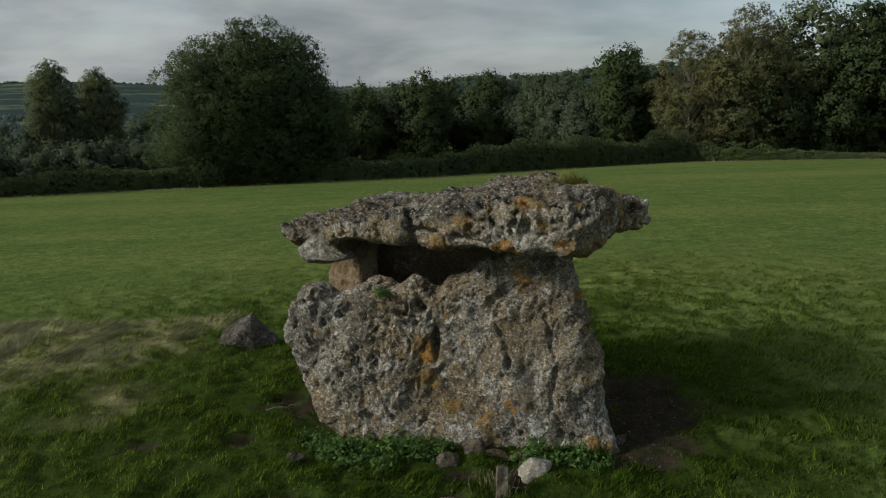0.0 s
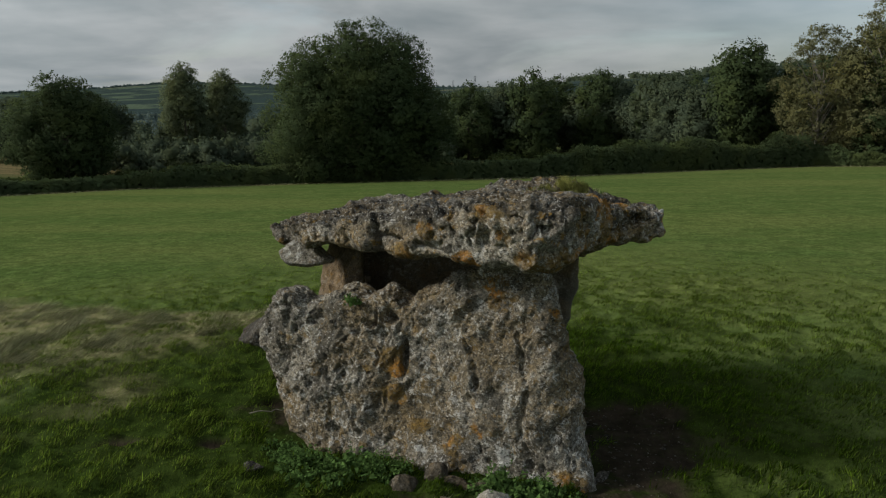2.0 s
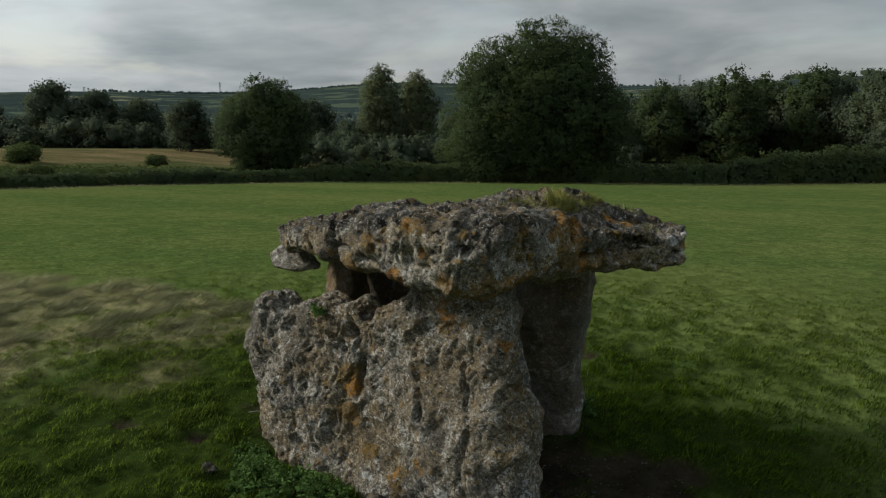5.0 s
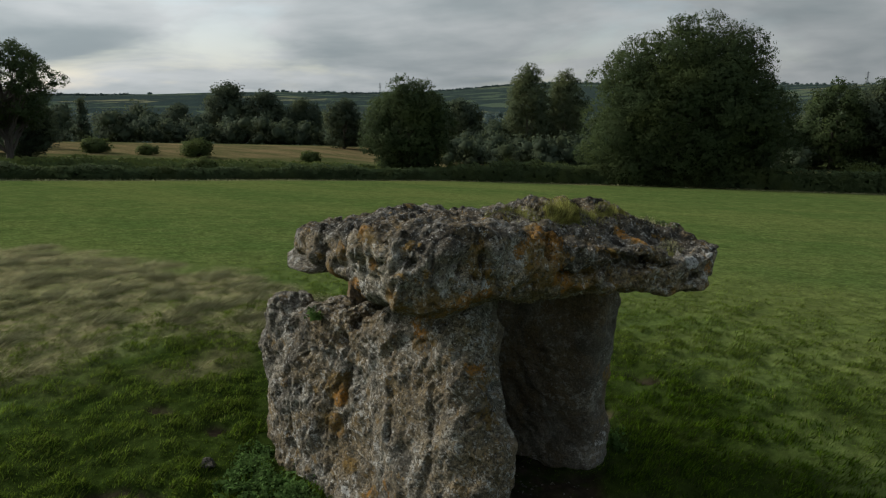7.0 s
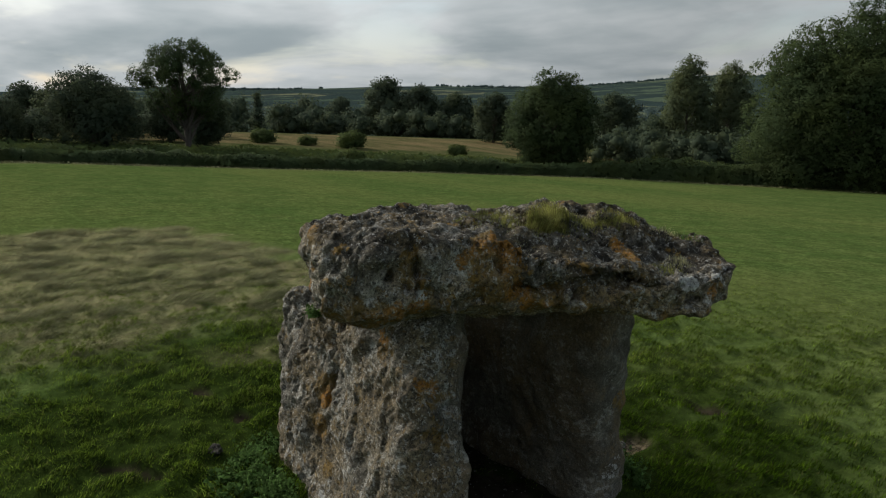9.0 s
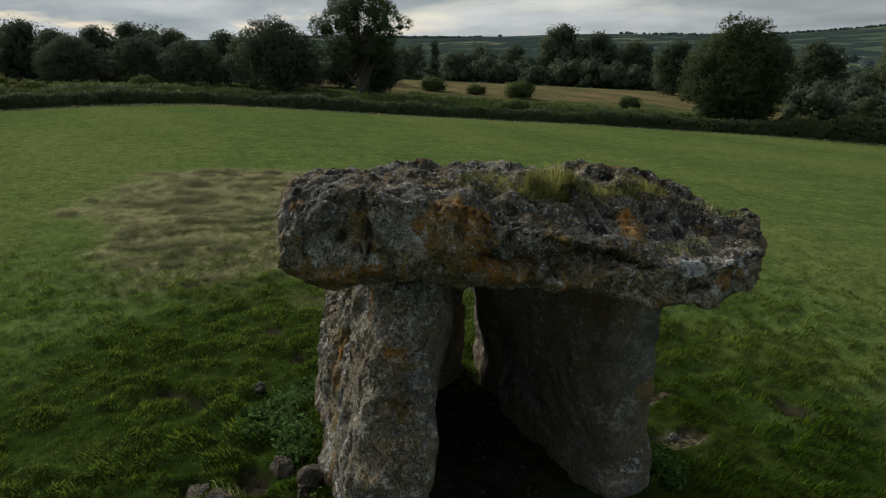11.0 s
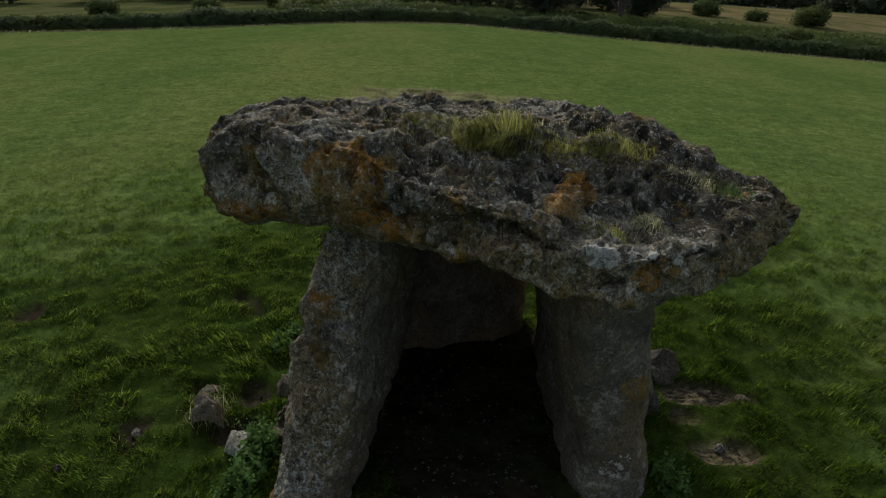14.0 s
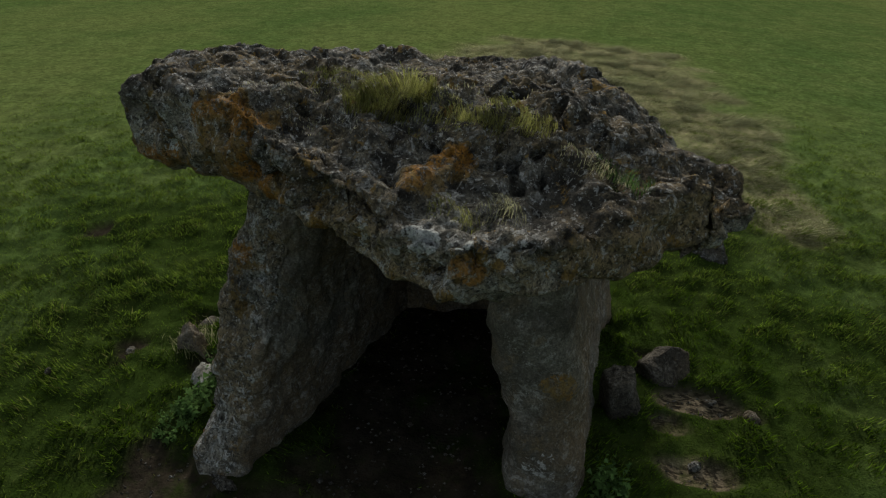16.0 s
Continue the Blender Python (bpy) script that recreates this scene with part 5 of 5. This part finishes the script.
stone(0.90, 6.60, (0.34, 0.16, 0.14), 35, "low brown stone among the weeds", 10, 0.16, EARTHY)
stone(0.62, 6.62, (0.36, 0.16, 0.16), 44, "low brown stone among the weeds", -12, 0.16, EARTHY)
stone(-1.5, 6.66, (0.22, 0.15, 0.10), 37, "small flat pale stone in the grass", 0, 0.2)
stone(0.53, 9.80, (0.32, 0.34, 0.64), 38, "short square upright stone beside the chamber", 14, 0.16, EARTHY, 0, ((1, 0, 0.1, 0.75), (-1, 0.1, 0, 0.75), (0, 1, 0, 0.75), (0.1, -1, 0, 0.75), (0.1, -0.1, 1, 0.78), (0.5, 0.5, 0.8, 0.9), (0, 0, -1, 0.9)))
stone(-0.10, 10.20, (0.36, 0.54, 0.40), 53, "low dark boulder half sunk in the turf", 12, 0.06, EARTHY)
stone(0.33, 10.9, (0.12, 0.16, 0.12), 47, "small dark stone showing through the turf", 70, 0.15, EARTHY)
stone(1.02, 10.36, (0.09, 0.10, 0.06), 41, "flat grey stone on a worn patch of turf", 10, 0.25)
stone(0.20, 10.60, (0.07, 0.15, 0.05), 48, "flat grey stone on a worn patch of turf", 30, 0.25)
stone(2.05, 7.02, (0.22, 0.18, 0.12), 42, "small stone at the upright's foot", 40, 0.1)
stone(0.07, 5.83, (0.34, 0.20, 0.13), 43, "dark stone showing through the turf", 0, 0.15)
stone(0.72, 5.39, (0.14, 0.08, 0.05), 49, "small flat pale stone in the grass", 25, 0.25)
stone(1.30, 5.03, (0.07, 0.05, 0.045), 50, "small pale pebble in the grass", 0, 0.3)


# ---- weeds and tufts ----
def weed(x, y, reach, tall, count, size, seed, label, base=None):
    """A clump of nettles and docks: leaves in pairs up leaning stems."""
    rng = np.random.default_rng(seed)
    stems = max(count // 9, 6)
    g, r = rng.uniform(0, 2 * math.pi, stems), reach * np.sqrt(rng.uniform(0, 1, stems))
    px, py = r * np.cos(g), 0.6 * r * np.sin(g)
    top = tall * (1 - 0.5 * (r / reach) ** 2) * rng.uniform(0.35, 1.25, stems)
    z0 = turf(x + px, y + py) if base is None else np.full(stems, base)
    z0 = z0 - (turf_at(x, y) if base is None else base)
    tilt = rng.normal(0, 0.28, (stems, 2))
    pts, out, big = [], [], []
    for k in range(9):
        t = (k + rng.uniform(0.2, 0.9, stems)) / 9
        a = rng.uniform(0, 2 * math.pi, stems)
        spread = 0.035 * (1.1 - 0.7 * t)
        pts.append(np.stack([px + tilt[:, 0] * t * top + spread * np.cos(a), py + tilt[:, 1] * t * top + spread * np.sin(a), z0 + top * t], 1))
        out.append(np.stack([0.6 * np.cos(a), 0.6 * np.sin(a), 0.6 + 0.5 * t], 1))
        big.append(size * (1.25 - 0.75 * t) * rng.uniform(0.7, 1.4, stems))
    v, f = leaves(np.vstack(pts), np.concatenate(big), np.vstack(out), rng)
    t = new("weed_clump", mesh_of("weed_clump", v, f, WEED, False))
    t.location = (x, y, turf_at(x, y) if base is None else base)
    return tagged(t, label, "weed", kind="stuff")


for k, (x, y, r, h, c) in enumerate(((-1.25, 7.02, 0.24, 0.12, 300), (-0.98, 6.80, 0.30, 0.15, 420), (-0.5, 6.76, 0.34, 0.17, 560), (-0.12, 6.72, 0.24, 0.20, 430), (1.0, 6.50, 0.22, 0.20, 360), (1.36, 6.46, 0.20, 0.15, 280), (1.62, 6.40, 0.2, 0.10, 200), (1.60, 9.70, 0.18, 0.24, 240), (-0.75, 6.50, 0.3, 0.09, 220), (-1.45, 7.25, 0.2, 0.10, 180))):
    weed(x, y, r * 1.1, h * 1.35, int(1.8 * c), 0.036 + 0.009 * (k % 3), 50 + k, "low green nettles at the foot of the stone")
weed(-0.62, 7.42, 0.09, 0.13, 150, 0.04, 60, "small green fern in a crack of the stone", 1.50)

from mathutils.bvhtree import BVHTree
top_of_cap = BVHTree.FromPolygons([v.co.copy() for v in capstone.data.vertices], [tuple(q.vertices) for q in capstone.data.polygons])


def tuft(x, y, rx, ry, tall, count, seed, mat, label, turn=0.0):
    """Grass rooted on the capstone."""
    rng = np.random.default_rng(seed)
    g, r = rng.uniform(0, 2 * math.pi, count), np.sqrt(rng.uniform(0, 1, count))
    c, s = math.cos(radians(turn)), math.sin(radians(turn))
    u, v = r * rx * np.cos(g), r * ry * np.sin(g)
    px, py = x + u * c - v * s, y + u * s + v * c
    z = np.array([(top_of_cap.ray_cast(Vector((a, b, 4)), Vector((0, 0, -1)))[0] or Vector((0, 0, 2.4))).z for a, b in zip(px, py)])
    h = tall * (1 - 0.7 * r ** 1.5) * rng.uniform(0.15, 1.3, count)
    ob = new("grass_tuft", blades("grass_tuft", px, py, h, 0.0025 + 0.010 * h, rng.uniform(0.4, 1.5, count), mat, seed, z))
    return tagged(ob, label, "grass tuft", kind="stuff")


tuft(1.66, 8.24, 0.26, 0.16, 0.20, 1700, 71, TUFT, "bright green grass tuft growing on the capstone", 100)
tuft(1.40, 7.92, 0.40, 0.20, 0.085, 1300, 72, TUFT, "short pale green grass in the capstone's hollow", 60)
tuft(1.75, 8.55, 0.26, 0.15, 0.085, 900, 73, TUFT, "short green grass in the capstone's hollow", 80)
tuft(1.80, 8.92, 0.26, 0.12, 0.11, 900, 74, TUFT, "green grass tuft on the capstone's flat top", 80)
tuft(2.42, 8.74, 0.16, 0.10, 0.10, 260, 75, TUFT, "wispy pale grass tuft near the capstone's edge", 60)
tuft(2.38, 8.95, 0.14, 0.10, 0.10, 200, 76, STRAW, "wispy pale grass tuft near the capstone's edge", 60)
tuft(2.02, 9.36, 0.20, 0.10, 0.08, 300, 77, STRAW, "wispy pale grass tuft near the capstone's edge", 70)
tuft(2.05, 9.50, 0.20, 0.10, 0.10, 380, 78, WEED, "dark green grass near the capstone's edge", 40)
tuft(1.62, 8.20, 0.9, 0.35, 0.05, 900, 79, STRAW, "thin dead grass lying over the capstone's top", 100)


# ---- pylons on the skyline ----
def pylon(az, dist, tall):
    x, y = -dist * math.sin(radians(az)), dist * math.cos(radians(az))
    t = thing("pylon")
    vs, fs = [], []

    def bar(a, b, w_, vs, fs):
        a, b = np.array(a, float), np.array(b, float)
        d = (b - a) / np.linalg.norm(b - a)
        u = np.cross(d, (0.31, 0.87, 0.2))
        u /= np.linalg.norm(u)
        v = np.cross(d, u)
        k = len(vs)
        for q in (a, b):
            for su, sv in ((-1, -1), (1, -1), (1, 1), (-1, 1)):
                vs.append(q + w_ / 2 * (su * u + sv * v))
        for s in range(4):
            fs.append((k + s, k + (s + 1) % 4, k + 4 + (s + 1) % 4, k + 4 + s))

    lev = [(0, 3.6), (0.3, 2.5), (0.55, 1.6), (0.75, 1.1), (1.0, 0.3)]
    for sx, sy in ((-1, -1), (1, -1), (1, 1), (-1, 1)):
        for (h0, r0), (h1, r1) in zip(lev[:-1], lev[1:]):
            bar((sx * r0, sy * r0, h0 * tall), (sx * r1, sy * r1, h1 * tall), 0.55, vs, fs)
            bar((sx * r0, sy * r0, h0 * tall), (-sx * r1, sy * r1, h1 * tall), 0.35, vs, fs)
    part("lattice", mesh_of("lattice", np.array(vs), np.array(fs), STEEL, False), t)
    for h in (0.62, 0.76, 0.90):
        av, af = [], []
        bar((-7.5 + 4 * abs(h - 0.76), 0, h * tall), (7.5 - 4 * abs(h - 0.76), 0, h * tall), 0.6, av, af)
        bar((-5, 0, h * tall), (0, 0, h * tall + 2.5), 0.4, av, af)
        bar((5, 0, h * tall), (0, 0, h * tall + 2.5), 0.4, av, af)
        part("cross_arm", mesh_of("cross_arm", np.array(av), np.array(af), STEEL, False), t)
    t.matrix_world = pose(x, y, turf_at(x, y) - 1, 0, 0, az + 25)
    return tagged(t, "grey steel lattice pylon on the far skyline", "pylon", "pylons on the skyline")


for az, dist, tall in ((6.3, 2450, 46), (8.1, 2900, 44), (9.4, 3400, 42), (52, 3300, 40), (42.5, 2600, 42)):
    pylon(az, dist, tall)


def litter():
    """Small stones and dry litter on the bare earth in and before the chamber."""
    rng = np.random.default_rng(91)
    x, y = rng.uniform(-1.2, 3.2, 2600), rng.uniform(6.2, 10.9, 2600)
    ok = bareness(x, y) > rng.uniform(0.35, 1.0, 2600)
    x, y = x[ok], y[ok]
    k = len(x)
    s = rng.uniform(0.006, 0.018, k) * (1 + (rng.uniform(0, 1, k) < 0.05))
    d = np.array([(1, 0, 0), (-1, 0, 0), (0, 1, 0), (0, -1, 0), (0, 0, 0.7), (0, 0, -0.5)], float)
    v = np.stack([x, y, turf(x, y) + 0.004], 1)[:, None] + d[None] * (s[:, None, None] * rng.uniform(0.6, 1.3, (k, 6, 1)))
    tri = np.array([(0, 2, 4), (2, 1, 4), (1, 3, 4), (3, 0, 4), (2, 0, 5), (1, 2, 5), (3, 1, 5), (0, 3, 5)])
    return mesh_of("litter", v.reshape(-1, 3), (np.arange(k)[:, None, None] * 6 + tri[None]).reshape(-1, 3), FIELDSTONE, False, {"lichen": np.zeros(6 * k), "moss": np.zeros(6 * k), "crust": np.zeros(6 * k)})


tagged(new("litter", litter()), "small stones and crumbs of earth on the bare chamber floor", "litter", kind="stuff")


def stick(a, b, thick, seed, label):
    """A dry twig lying between two places on the turf."""
    rng = np.random.default_rng(seed)
    a, b = np.array([a[0], a[1], turf_at(*a) + 0.05]), np.array([b[0], b[1], turf_at(*b) + 0.09])
    vs, fs = [], []
    for k in range(7):
        q = a + (b - a) * k / 6 + rng.normal(0, 0.012, 3)
        r = thick * (1 - 0.09 * k)
        for g in range(6):
            vs.append(q + np.array([-(b - a)[1], (b - a)[0], 0]) / np.linalg.norm(b - a) * r * math.cos(g * 1.047) + np.array([0, 0, r * math.sin(g * 1.047)]))
    for k in range(6):
        for g in range(6):
            fs.append((k * 6 + g, k * 6 + (g + 1) % 6, k * 6 + 6 + (g + 1) % 6, k * 6 + 6 + g))
    fs += [(5, 4, 3, 2), (5, 2, 1, 0), (36, 37, 38, 39), (36, 39, 40, 41)]
    return tagged(new("stick", mesh_of("stick", np.array(vs), np.array(fs), PALE_BARK, True)), label, "stick")


stick((-2.17, 8.06), (-1.72, 8.18), 0.008, 5, "thin dry twig lying against the stone")

# straw standing round the stump
sx, sy = np.random.default_rng(6).normal(0, 0.11, (2, 160))
straw = new("dry_grass_tuft", blades("dry_grass_tuft", 0.57 + sx, 5.98 + sy, 0.10 + 0.12 * np.random.default_rng(7).uniform(0, 1, 160), 0.004, np.full(160, 0.6), STRAW, 8))
tagged(straw, "dry straw tuft standing round a brown stump", "grass tuft", kind="stuff")
